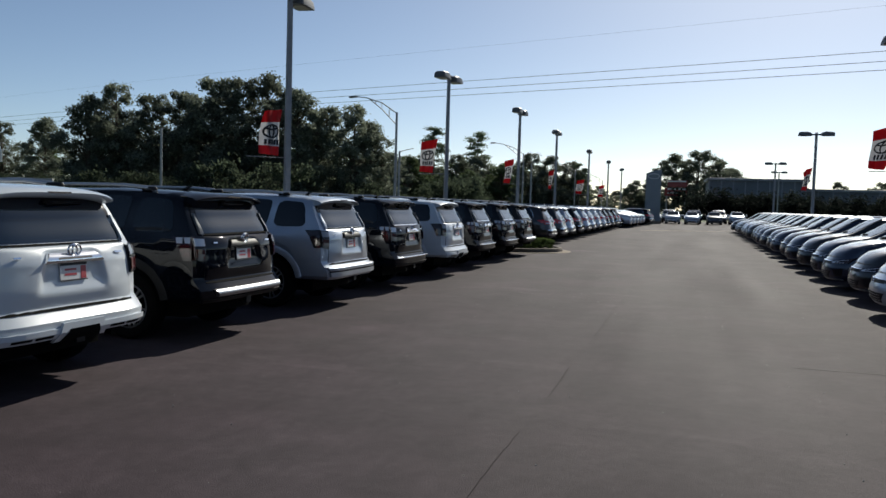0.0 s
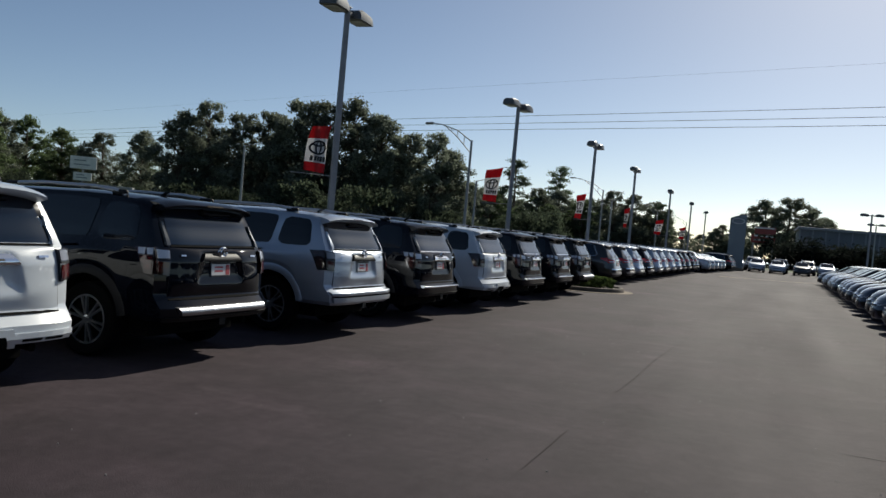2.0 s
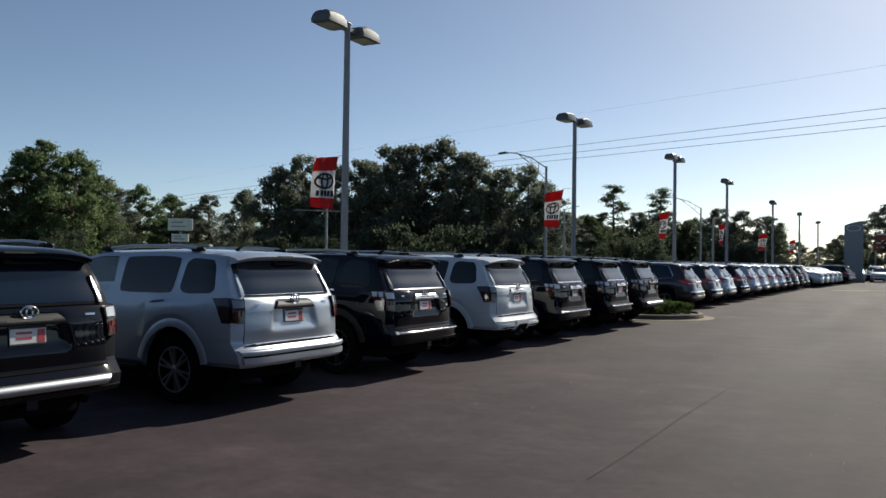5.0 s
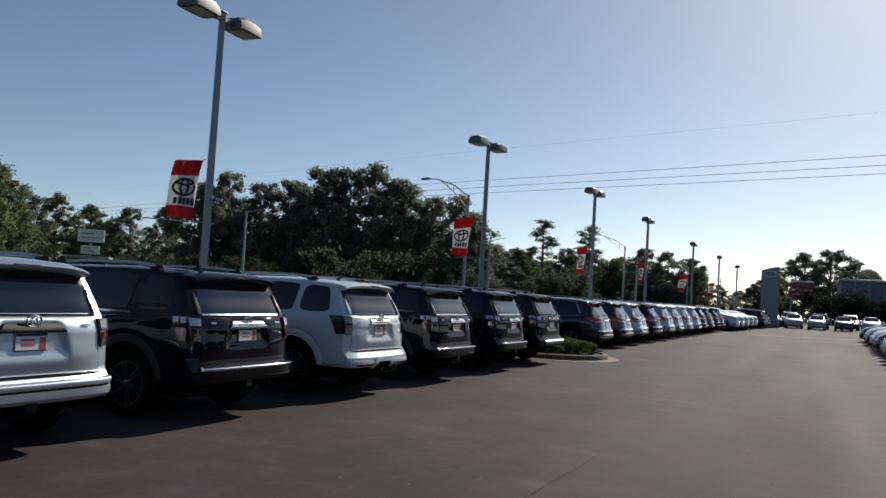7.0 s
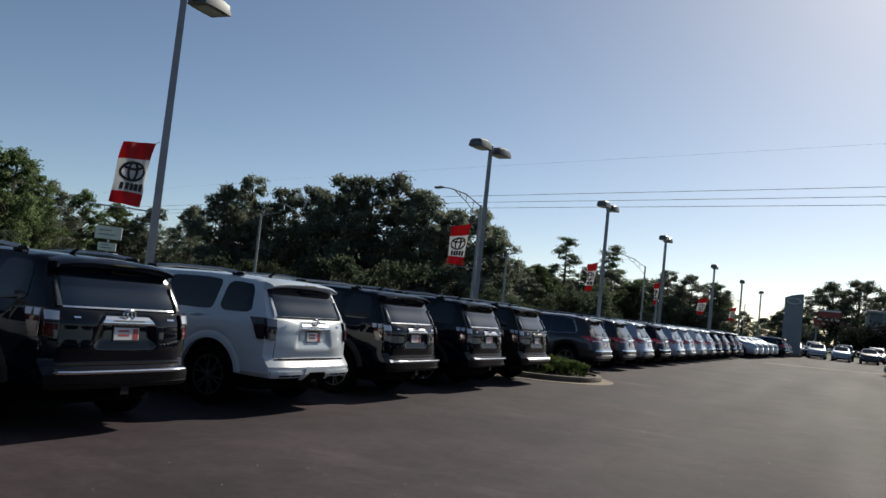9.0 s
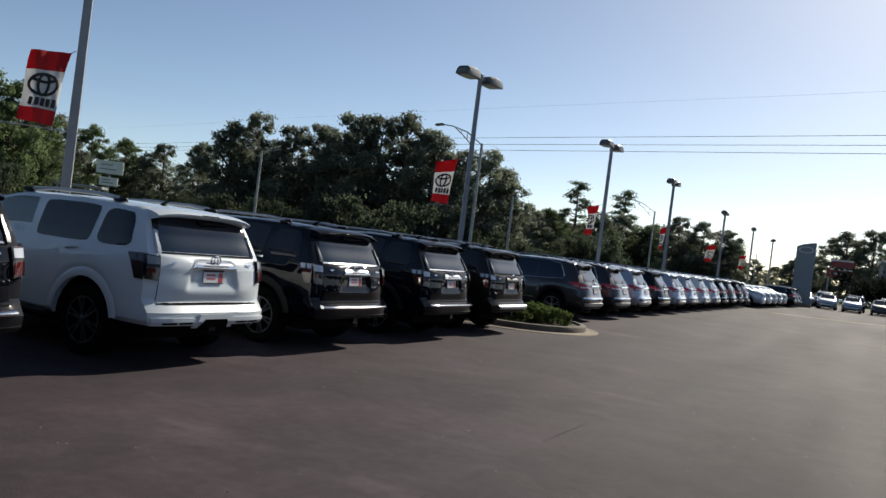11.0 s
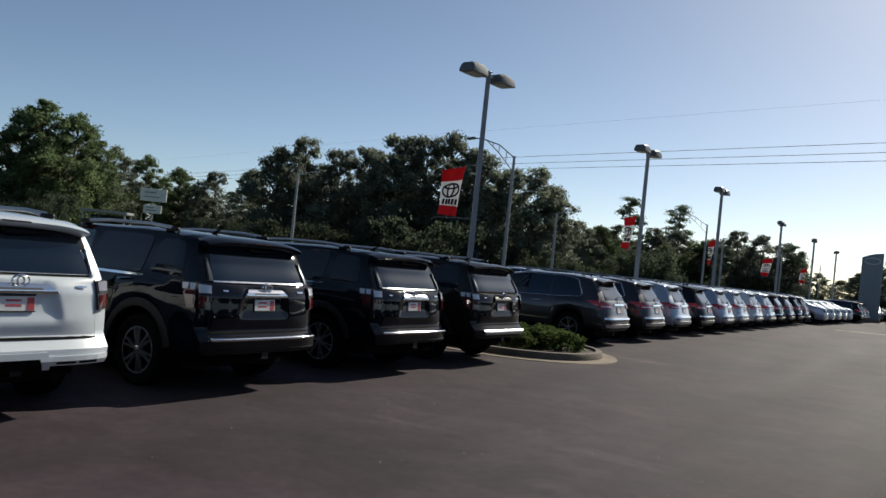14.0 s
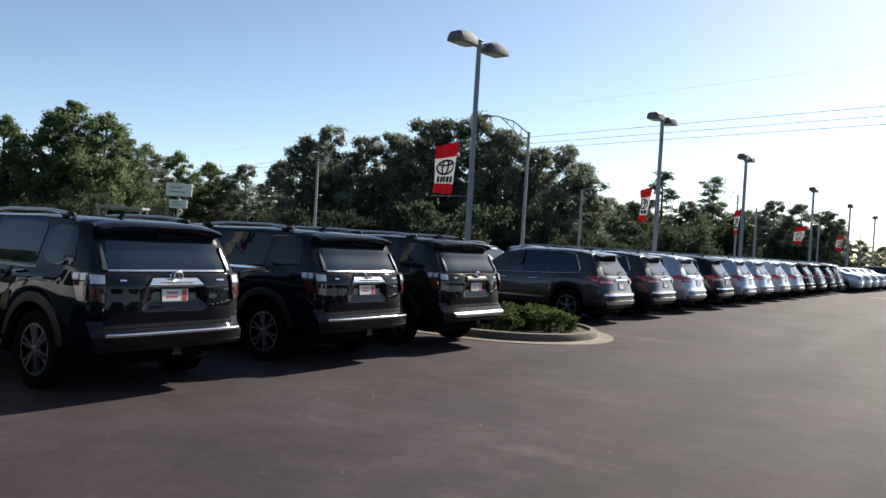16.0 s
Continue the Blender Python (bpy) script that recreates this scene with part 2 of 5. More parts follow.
def thing(name, label, category, group="", m=None, kind=""):
    e = new(name)
    e.empty_display_size = 0.2
    tagged(e, label, category, group, kind)
    if m is not None:
        e.matrix_basis = m
    return e


def box(bm, x0, x1, y0, y1, z0, z1, bev=0.0):
    r = bmesh.ops.create_cube(bm, size=1.0, matrix=Matrix.Translation(((x0 + x1) / 2, (y0 + y1) / 2, (z0 + z1) / 2)) @ Matrix.Diagonal((x1 - x0, y1 - y0, z1 - z0, 1)))
    if bev:
        es = list({e for v in r["verts"] for e in v.link_edges})
        bmesh.ops.bevel(bm, geom=es, offset=bev, segments=2, affect="EDGES", profile=0.5)
    return bm


def boxm(x0, x1, y0, y1, z0, z1, bev=0.0):
    return box(bmesh.new(), x0, x1, y0, y1, z0, z1, bev)


def tube(bm, pts, radii, sides=8, cap=True):
    """A tube through points with a radius at each."""
    rings = []
    n = len(pts)
    for i, p in enumerate(pts):
        p = Vector(p)
        d = (Vector(pts[min(i + 1, n - 1)]) - Vector(pts[max(i - 1, 0)])).normalized()
        a = d.orthogonal().normalized() if abs(d.z) > 0.9 else d.cross(Vector((0, 0, 1))).normalized()
        c = d.cross(a)
        r = radii[i] if isinstance(radii, (list, tuple)) else radii
        rings.append([bm.verts.new(p + (a * math.cos(2 * math.pi * k / sides) + c * math.sin(2 * math.pi * k / sides)) * r) for k in range(sides)])
    for q, w in zip(rings, rings[1:]):
        for k in range(sides):
            bm.faces.new((q[k], q[(k + 1) % sides], w[(k + 1) % sides], w[k]))
    if cap:
        bm.faces.new(rings[0][::-1])
        bm.faces.new(rings[-1])
    return bm


def grid_faces(bm, rows, closed=False):
    vr = [[bm.verts.new(p) for p in r] for r in rows]
    for a, b in zip(vr, vr[1:]):
        for k in range(len(a) - 1):
            try:
                bm.faces.new((a[k], a[k + 1], b[k + 1], b[k]))
            except ValueError:
                pass
    return vr


def lerp_table(tab, u):
    if u <= tab[0][0]:
        return tab[0][1]
    for (a, va), (b, vb) in zip(tab, tab[1:]):
        if u <= b:
            t = (u - a) / (b - a)
            t2 = t * t * (3 - 2 * t) * 0.5 + t * 0.5
            return va + (vb - va) * t2
    return tab[-1][1]


def extrude_patch(rows, thick, outward):
    """A closed thin slab from a grid of points, thick along outward."""
    bm = bmesh.new()
    back = [[Vector(p) - Vector(outward) * thick for p in r] for r in rows]
    f = grid_faces(bm, rows)
    g = grid_faces(bm, [r[::-1] for r in back])
    g = [r[::-1] for r in g]
    nr, nc = len(rows), len(rows[0])
    for i in range(nr - 1):
        for j in (0, nc - 1):
            bm.faces.new((f[i][j], f[i + 1][j], g[i + 1][j], g[i][j]))
    for j in range(nc - 1):
        for i in (0, nr - 1):
            bm.faces.new((f[i][j], f[i][j + 1], g[i][j + 1], g[i][j]))
    bmesh.ops.recalc_face_normals(bm, faces=bm.faces)
    return bm


# ---- the cars: local x runs from the rear (0) to the nose, y to the car's left, z up ----
KINDS = {
    "suv": dict(L=4.82, W=0.955, low=0.40, wheels=(1.06, 3.85), rad=0.395, arch=0.50, rearlow=0.47, frontlow=0.42,
                roof=[(0, 1.70), (0.35, 1.745), (1.4, 1.775), (2.5, 1.755), (2.95, 1.68), (3.62, 1.165), (3.9, 1.10), (4.5, 1.04), (4.82, 0.96)],
                belt=[(0, 1.225), (2.2, 1.195), (3.3, 1.14), (3.7, 1.08), (4.5, 0.98), (4.82, 0.90)],
                rear=[(0.40, 0.10), (0.47, 0.03), (0.52, 0.0), (0.65, 0.0), (0.685, 0.04), (0.71, 0.095), (0.86, 0.098), (1.09, 0.115), (1.21, 0.148), (1.26, 0.19), (1.50, 0.325), (1.62, 0.40), (1.70, 0.42)],
                front=[(0.38, 0.10), (0.5, 0.03), (0.7, 0.0), (0.9, 0.05), (1.0, 0.12)], tumble=0.105, corner=0.13, fcorner=0.40),
    "crossover": dict(L=4.86, W=0.955, low=0.34, wheels=(1.05, 3.84), rad=0.375, arch=0.455, rearlow=0.42, frontlow=0.34,
                roof=[(0, 1.60), (0.30, 1.65), (1.3, 1.715), (2.3, 1.70), (2.8, 1.62), (3.65, 1.10), (3.95, 1.05), (4.5, 0.98), (4.86, 0.84)],
                belt=[(0, 1.13), (0.9, 1.10), (2.2, 1.04), (3.3, 1.01), (3.7, 1.0), (4.5, 0.92), (4.86, 0.78)],
                rear=[(0.34, 0.12), (0.44, 0.03), (0.55, 0.0), (0.70, 0.01), (0.76, 0.06), (0.90, 0.10), (1.06, 0.14), (1.13, 0.20), (1.45, 0.44), (1.56, 0.54), (1.62, 0.56)],
                front=[(0.34, 0.12), (0.5, 0.02), (0.65, 0.0), (0.8, 0.08), (0.9, 0.2)], tumble=0.20, corner=0.26, fcorner=0.42),
    "sedan": dict(L=4.65, W=0.89, low=0.27, wheels=(1.02, 3.72), rad=0.325, arch=0.385, rearlow=0.34, frontlow=0.22,
                roof=[(0, 1.05), (0.35, 1.10), (0.75, 1.13), (1.55, 1.40), (2.1, 1.45), (2.6, 1.42), (3.5, 1.02), (3.8, 0.985), (4.3, 0.90), (4.55, 0.80), (4.65, 0.70)],
                belt=[(0, 0.98), (0.7, 1.03), (1.5, 0.98), (2.5, 0.94), (3.4, 0.92), (3.8, 0.91), (4.3, 0.84), (4.55, 0.75), (4.65, 0.64)],
                rear=[(0.28, 0.12), (0.4, 0.03), (0.55, 0.0), (0.75, 0.02), (0.95, 0.06), (1.05, 0.10)],
                front=[(0.20, 0.10), (0.30, 0.02), (0.45, 0.0), (0.58, 0.05), (0.68, 0.14)], tumble=0.24, corner=0.22, fcorner=0.46),
}


class Shape:
    def __init__(self, k):
        self.k = KINDS[k]
        self.kind = k

    def half(self, u, end=False):
        k = self.k
        w = k["W"]
        w -= 0.05 * max(0, (0.6 - u) / 0.6) ** 2 + 0.09 * max(0, (u - (k["L"] - 0.9)) / 0.9) ** 2
        return w

    def low(self, u):
        k = self.k
        b = lerp_table([(0, k["rearlow"]), (k["wheels"][0] - k["arch"], k["rearlow"]), (k["wheels"][0], k["low"]), (k["wheels"][1], k["low"]), (k["wheels"][1] + k["arch"], k["frontlow"]), (k["L"], k["frontlow"])], u)
        for c in k["wheels"]:
            d = abs(u - c)
            if d < k["arch"]:
                b = max(b, k["rad"] + math.sqrt(k["arch"] ** 2 - d * d))
        return b

    def sec(self, u):
        """Half of the cross-section at u, from the sill to the roof's middle: (y, z)."""
        k = self.k
        W, lo, be, ro = self.half(u), self.low(u), lerp_table(k["belt"], u), lerp_table(k["roof"], u)
        be = min(be, ro - 0.02)
        g = max(0.0, min(1.0, (ro - be - 0.05) / 0.35))
        pts = [(W - 0.07, lo), (W - 0.015, lo + 0.06 * (1 - g * 0) * min(1, (be - lo) / 0.3)), (W, lo + (be - lo) * 0.42), (W - 0.004, lo + (be - lo) * 0.62), (W - 0.018, lo + (be - lo) * 0.86), (W - 0.05, be)]
        v5 = W - 0.055 - k["tumble"] * g * min(1, (ro - be) / 0.6)
        top = ro - 0.075 * g - 0.012
        for t in (0.35, 0.7, 1.0):
            pts.append((W - 0.055 + (v5 - W + 0.055) * (t ** 1.25) - (1 - g) * 0.10 * t, be + (top - be) * t))
        e = pts[-1][0]
        pts += [(e - 0.035, ro - 0.035 * g - 0.008), (e - 0.12, ro - 0.014 * g - 0.004), (e * 0.45, ro - 0.001), (0.0, ro)]
        return pts

    def dense(self, u):
        """The same section with more levels in the lower body."""
        p = self.sec(u)
        lo, be = p[0][1], p[5][1]
        low = []
        for f in (0.0, 0.07, 0.19, 0.30, 0.355, 0.39, 0.42, 0.47, 0.61, 0.76, 0.90, 1.0):
            z = lo + (be - lo) * f
            for (ya, za), (yb, zb) in zip(p[:5], p[1:6]):
                if za - 1e-6 <= z <= zb + 1e-6:
                    low.append((ya + (yb - ya) * (z - za) / max(zb - za, 1e-6), z))
                    break
        return low + p[6:]

    def shear(self, u, y, z):
        """Moves a point of the section at u so that the ends follow the rear and front faces."""
        k = self.k
        x = u
        r = lerp_table(k["rear"], z) + k["corner"] * (min(1, abs(y) / k["W"]) ** 6)
        x += r * max(0.0, 1 - u / 0.9) ** 1.5
        f = lerp_table(k["front"], z) + k["fcorner"] * (min(1, abs(y) / k["W"]) ** 3.2)
        x -= f * max(0.0, 1 - (k["L"] - u) / 1.0) ** 1.6
        return x

    def side(self, u, s, sign, off=0.0):
        """A point of the side at u and section parameter s (0 sill .. 12 roof middle)."""
        p = self.sec(u)
        i = min(int(s), len(p) - 2)
        t = s - i
        y, z = p[i][0] + (p[i + 1][0] - p[i][0]) * t, p[i][1] + (p[i + 1][1] - p[i][1]) * t
        n = Vector((0, p[i + 1][1] - p[i][1], -(p[i + 1][0] - p[i][0]))).normalized()
        return Vector((self.shear(u, y, z), sign * (y + off * n.y), z + off * n.z))

    def rear(self, y, z, off=0.0):
        return Vector((lerp_table(self.k["rear"], z) + self.k["corner"] * (min(1, abs(y) / self.k["W"]) ** 6) - off, y, z))

    def front(self, y, z, off=0.0):
        return Vector((self.k["L"] - lerp_table(self.k["front"], z) - self.k["fcorner"] * (min(1, abs(y) / self.k["W"]) ** 3.2) + off, y, z))


def side_patch(S, corners, sign, nu=8, ns=5, off=0.006, thick=0.012, rounded=0.0):
    """A slab on the side between four corners (u, s): rear low, rear high, front high, front low."""
    a, b, c, d = corners
    rows = []
    for i in range(nu + 1):
        t = i / nu
        row = []
        for j in range(ns + 1):
            q = j / ns
            if rounded:
                w = 1 - rounded * (abs(2 * i / nu - 1) * abs(2 * q - 1)) ** 5
                t, q = 0.5 + (i / nu - 0.5) * w, 0.5 + (q - 0.5) * w
            u = (a[0] * (1 - q) + b[0] * q) * (1 - t) + (d[0] * (1 - q) + c[0] * q) * t
            s = (a[1] * (1 - q) + b[1] * q) * (1 - t) + (d[1] * (1 - q) + c[1] * q) * t
            row.append(S.side(u, s, sign, off))
        rows.append(row)
    return extrude_patch(rows, thick, (0, sign, 0))


def face_patch(fn, corners, ny=8, nz=4, off=0.008, thick=0.02, out=(-1, 0, 0)):
    """A slab on the rear or front face between (y, z) corners: left low, left high, right high, right low."""
    a, b, c, d = corners
    rows = []
    for i in range(ny + 1):
        t = i / ny
        row = []
        for j in range(nz + 1):
            q = j / nz
            y = (a[0] * (1 - q) + b[0] * q) * (1 - t) + (d[0] * (1 - q) + c[0] * q) * t
            z = (a[1] * (1 - q) + b[1] * q) * (1 - t) + (d[1] * (1 - q) + c[1] * q) * t
            row.append(fn(y, z, off))
        rows.append(row)
    return extrude_patch(rows, thick, out)


def ease(t):
    t = max(0.0, min(1.0, t))
    return t * t * (3 - 2 * t)


def tailgate_mesh(S):
    """The sculpted tailgate: a bulged panel with a trapezoid hollow round the plate."""
    def at(y, z, off):
        hw = 0.335 + (1.165 - z) * 0.32
        hollow = ease((hw - abs(y)) / 0.09) * ease((z - 0.80) / 0.15) * ease((1.205 - z) / 0.03)
        edge = ease((0.775 - abs(y)) / 0.42) * ease((z - 0.715) / 0.16) * ease((1.25 - z) / 0.10)
        return S.rear(y, z, off + 0.030 * (1 - hollow) * edge)
    return face_patch(at, [(-0.768, 0.724), (-0.725, 1.24), (0.725, 1.24), (0.768, 0.724)], 56, 30, 0.004, 0.012)


def body_mesh(S, open_glass):
    k = S.k
    L = k["L"]
    us = set([0.0, 0.06, 0.15, 0.28, 0.45, 0.65, 0.9, L, L - 0.06, L - 0.16, L - 0.3, L - 0.5, L - 0.8])
    for c in k["wheels"]:
        for q in (-1.0, -0.999, -0.93, -0.8, -0.6, -0.3, 0, 0.3, 0.6, 0.8, 0.93, 0.999, 1.0):
            us.add(round(c + q * k["arch"], 4))
    u = 0.9
    while u < L - 0.6:
        us.add(round(u, 3))
        u += 0.16
    us = sorted(us)
    us = [a for i, a in enumerate(us) if i == 0 or a - us[i - 1] > 0.0004]
    bm = bmesh.new()
    ns = len(S.dense(1.0))
    rows = []
    for u in us:
        p = S.dense(u)
        row = [(S.shear(u, y, z), -y, z) for y, z in p] + [(S.shear(u, y, z), y, z) for y, z in p[-2::-1]]
        rows.append([bm.verts.new(q) for q in row])
    nn = len(rows[0])
    for i in range(len(us) - 1):
        um = (us[i] + us[i + 1]) / 2
        for j in range(nn - 1):
            sj = j if j < ns - 1 else nn - 2 - j
            if any(u0 < um < u1 and s0 + 6 <= sj < s1 + 6 for u0, u1, s0, s1 in open_glass):
                continue
            bm.faces.new((rows[i][j], rows[i][j + 1], rows[i + 1][j + 1], rows[i + 1][j]))
    # end faces
    for fn, row in ((S.rear, rows[0]), (S.front, rows[-1])):
        levels = []
        half = ns - 1
        for j in range(ns):
            a, b = row[j], row[nn - 1 - j]
            if j == half:
                levels.append([row[half]])
                continue
            m = 12
            lv = [a]
            for q in range(1, m):
                y = a.co.y + (b.co.y - a.co.y) * q / m
                lv.append(bm.verts.new(fn(y, a.co.z + 0.004 * math.sin(math.pi * q / m))))
            lv.append(b)
            levels.append(lv)
        for p, q in zip(levels, levels[1:]):
            if len(q) == 1:
                for t in range(len(p) - 1):
                    bm.faces.new((p[t], p[t + 1], q[0]))
            else:
                for t in range(len(p) - 1):
                    bm.faces.new((p[t], p[t + 1], q[t + 1], q[t]))
    bmesh.ops.recalc_face_normals(bm, faces=bm.faces)
    return bm


def wheel(parent, x, y, r, rim_mat, spokes=6, width=0.24, twin=True):
    s = 1 if y > 0 else -1
    w = new("wheel")
    w.parent = parent
    w.matrix_basis = Matrix.Translation((x, y, r))
    bm = bmesh.new()
    n = 28
    prof = [(0.62, -0.5), (0.90, -0.5), (0.985, -0.40), (1.0, -0.25), (1.0, 0.25), (0.985, 0.40), (0.90, 0.5), (0.70, 0.46), (0.62, 0.36)]
    rows = [[(r * pr * math.cos(2 * math.pi * i / n), width * q * s, r * pr * math.sin(2 * math.pi * i / n)) for pr, q in prof] for i in range(n + 1)]
    grid_faces(bm, rows)
    bmesh.ops.remove_doubles(bm, verts=bm.verts, dist=1e-5)
    part("tyre", bm, M["rubber"], w, smooth=40)
    bm = bmesh.new()
    rr = r * 0.68
    tube(bm, [(0, s * width * -0.30, 0), (0, s * width * 0.10, 0)], rr * 0.98, n)
    part("rim_barrel", bm, M["under"], w)
    bm = bmesh.new()
    for i in range(n):
        a, b = 2 * math.pi * i / n, 2 * math.pi * (i + 1) / n
        q = [(rr * math.cos(a), rr * math.sin(a)), (rr * math.cos(b), rr * math.sin(b)), (rr * 0.9 * math.cos(b), rr * 0.9 * math.sin(b)), (rr * 0.9 * math.cos(a), rr * 0.9 * math.sin(a))]
        bm.faces.new([bm.verts.new((c[0], s * width * 0.42, c[1])) for c in q])
    for i in range(spokes):
        for dv in ((-0.15, 0.15) if twin else (0.0,)):
            a = 2 * math.pi * i / spokes + 0.3
            m = Matrix.Rotation(-a - dv, 4, "Y") @ Matrix.Translation((rr * 0.53, s * width * 0.36, 0)) @ Matrix.Diagonal((rr * 0.86, 0.03, rr * (0.075 if twin else 0.22), 1))
            bmesh.ops.create_cube(bm, size=1, matrix=m)
    tube(bm, [(0, s * width * 0.26, 0), (0, s * width * 0.42, 0), (0, s * width * 0.45, 0)], [rr * 0.20, rr * 0.18, rr * 0.10], 14)
    part("rim", bm, rim_mat, w)
    return w


def common_car(name, S, colour, label, category, group, rim="alloy"):
    k = S.k
    car = thing(name, label, category, group)
    gl = {"suv": [(2.13, 2.86, 6, 8)], "crossover": [(1.85, 2.85, 6, 8)], "sedan": []}[S.kind]
    part("body", body_mesh(S, gl), M[colour], car, smooth=34)
    bm = boxm(0.42, k["L"] - 0.55, -k["W"] + 0.27, k["W"] - 0.27, k["low"] - (0.06 if S.kind == "sedan" else 0.13), 0.80)
    box(bm, k["wheels"][0] + k["arch"], k["wheels"][1] - k["arch"], -k["W"] + 0.09, k["W"] - 0.09, k["low"] - (0.05 if S.kind == "sedan" else 0.10), 0.80)
    part("underbody", bm, M["under"], car)
    for x in k["wheels"]:
        for s in (1, -1):
            wheel(car, x, s * (k["W"] - 0.145), k["rad"], M[rim], 6 if S.kind == "suv" else 5, twin=S.kind != "sedan")
    return car


def mirror_of(car, S, u, z, colour):
    for s in (1, -1):
        bm = boxm(u - 0.10, u + 0.06, s * (S.k["W"] + 0.13) - 0.10, s * (S.k["W"] + 0.13) + 0.10, z - 0.02, z + 0.15, 0.04)
        box(bm, u - 0.03, u + 0.03, min(s * (S.k["W"] - 0.12), s * (S.k["W"] + 0.05)), max(s * (S.k["W"] - 0.12), s * (S.k["W"] + 0.05)), z, z + 0.05)
        part("mirror", bm, M[colour], car, smooth=40)


def handle_of(car, S, u, s_par, material, sides=(1, -1)):
    for s in sides:
        rows = [[S.side(u + du, s_par + ds, s, 0.03) for ds in (0, 0.1)] for du in (-0.11, -0.05, 0.05, 0.11)]
        part("door_handle", extrude_patch(rows, 0.03, (0, s, 0)), material, car)


def licence_plate(car, fn, y, z, off, out, w=0.31, h=0.155):
    p = part("licence_plate", face_patch(fn, [(y - w / 2, z - h / 2), (y - w / 2, z + h / 2), (y + w / 2, z + h / 2), (y + w / 2, z - h / 2)], 2, 1, off, 0.012, out), M["plate"], car, "white and red dealer plate")
    part("plate_panel", face_patch(fn, [(y - w / 2 + 0.012, z - h / 2 + 0.015), (y - w / 2 + 0.012, z + h / 2 - 0.03), (y - w / 2 + 0.075, z + h / 2 - 0.03), (y - w / 2 + 0.075, z - h / 2 + 0.015)], 1, 1, off + 0.003, 0.004, out), M["platered"], p)
    part("plate_bar", face_patch(fn, [(y - 0.03, z + 0.012), (y - 0.03, z + 0.03), (y + w / 2 - 0.05, z + 0.03), (y + w / 2 - 0.05, z + 0.012)], 1, 1, off + 0.003, 0.004, out), M["platered"], p)
    part("plate_frame", face_patch(fn, [(y - w / 2, z - h / 2), (y - w / 2, z - h / 2 + 0.012), (y + w / 2, z - h / 2 + 0.012), (y + w / 2, z - h / 2)], 1, 1, off + 0.003, 0.004, out), M["ink"], p)
    part("plate_bar", face_patch(fn, [(y - 0.03, z - 0.03), (y - 0.03, z - 0.012), (y + w / 2 - 0.05, z - 0.012), (y + w / 2 - 0.05, z - 0.03)], 1, 1, off + 0.003, 0.004, out), M["platered"], p)
    part("plate_frame", face_patch(fn, [(y - w / 2, z + h / 2 - 0.022), (y - w / 2, z + h / 2), (y + w / 2, z + h / 2), (y + w / 2, z + h / 2 - 0.022)], 1, 1, off + 0.003, 0.004, out), M["ink"], p)


def emblem(car, c, out_x, r=0.065):
    """A plain oval badge of rings."""
    bm = bmesh.new()
    for (ry, rz) in ((r, r * 0.68), (r * 0.38, r * 0.5)):
        pts = [(c[0], c[1] + ry * math.cos(a), c[2] + rz * math.sin(a)) for a in [2 * math.pi * i / 20 for i in range(21)]]
        tube(bm, pts, r * 0.13, 6, False)
    part("badge", bm, M["chrome"], car, smooth=60)


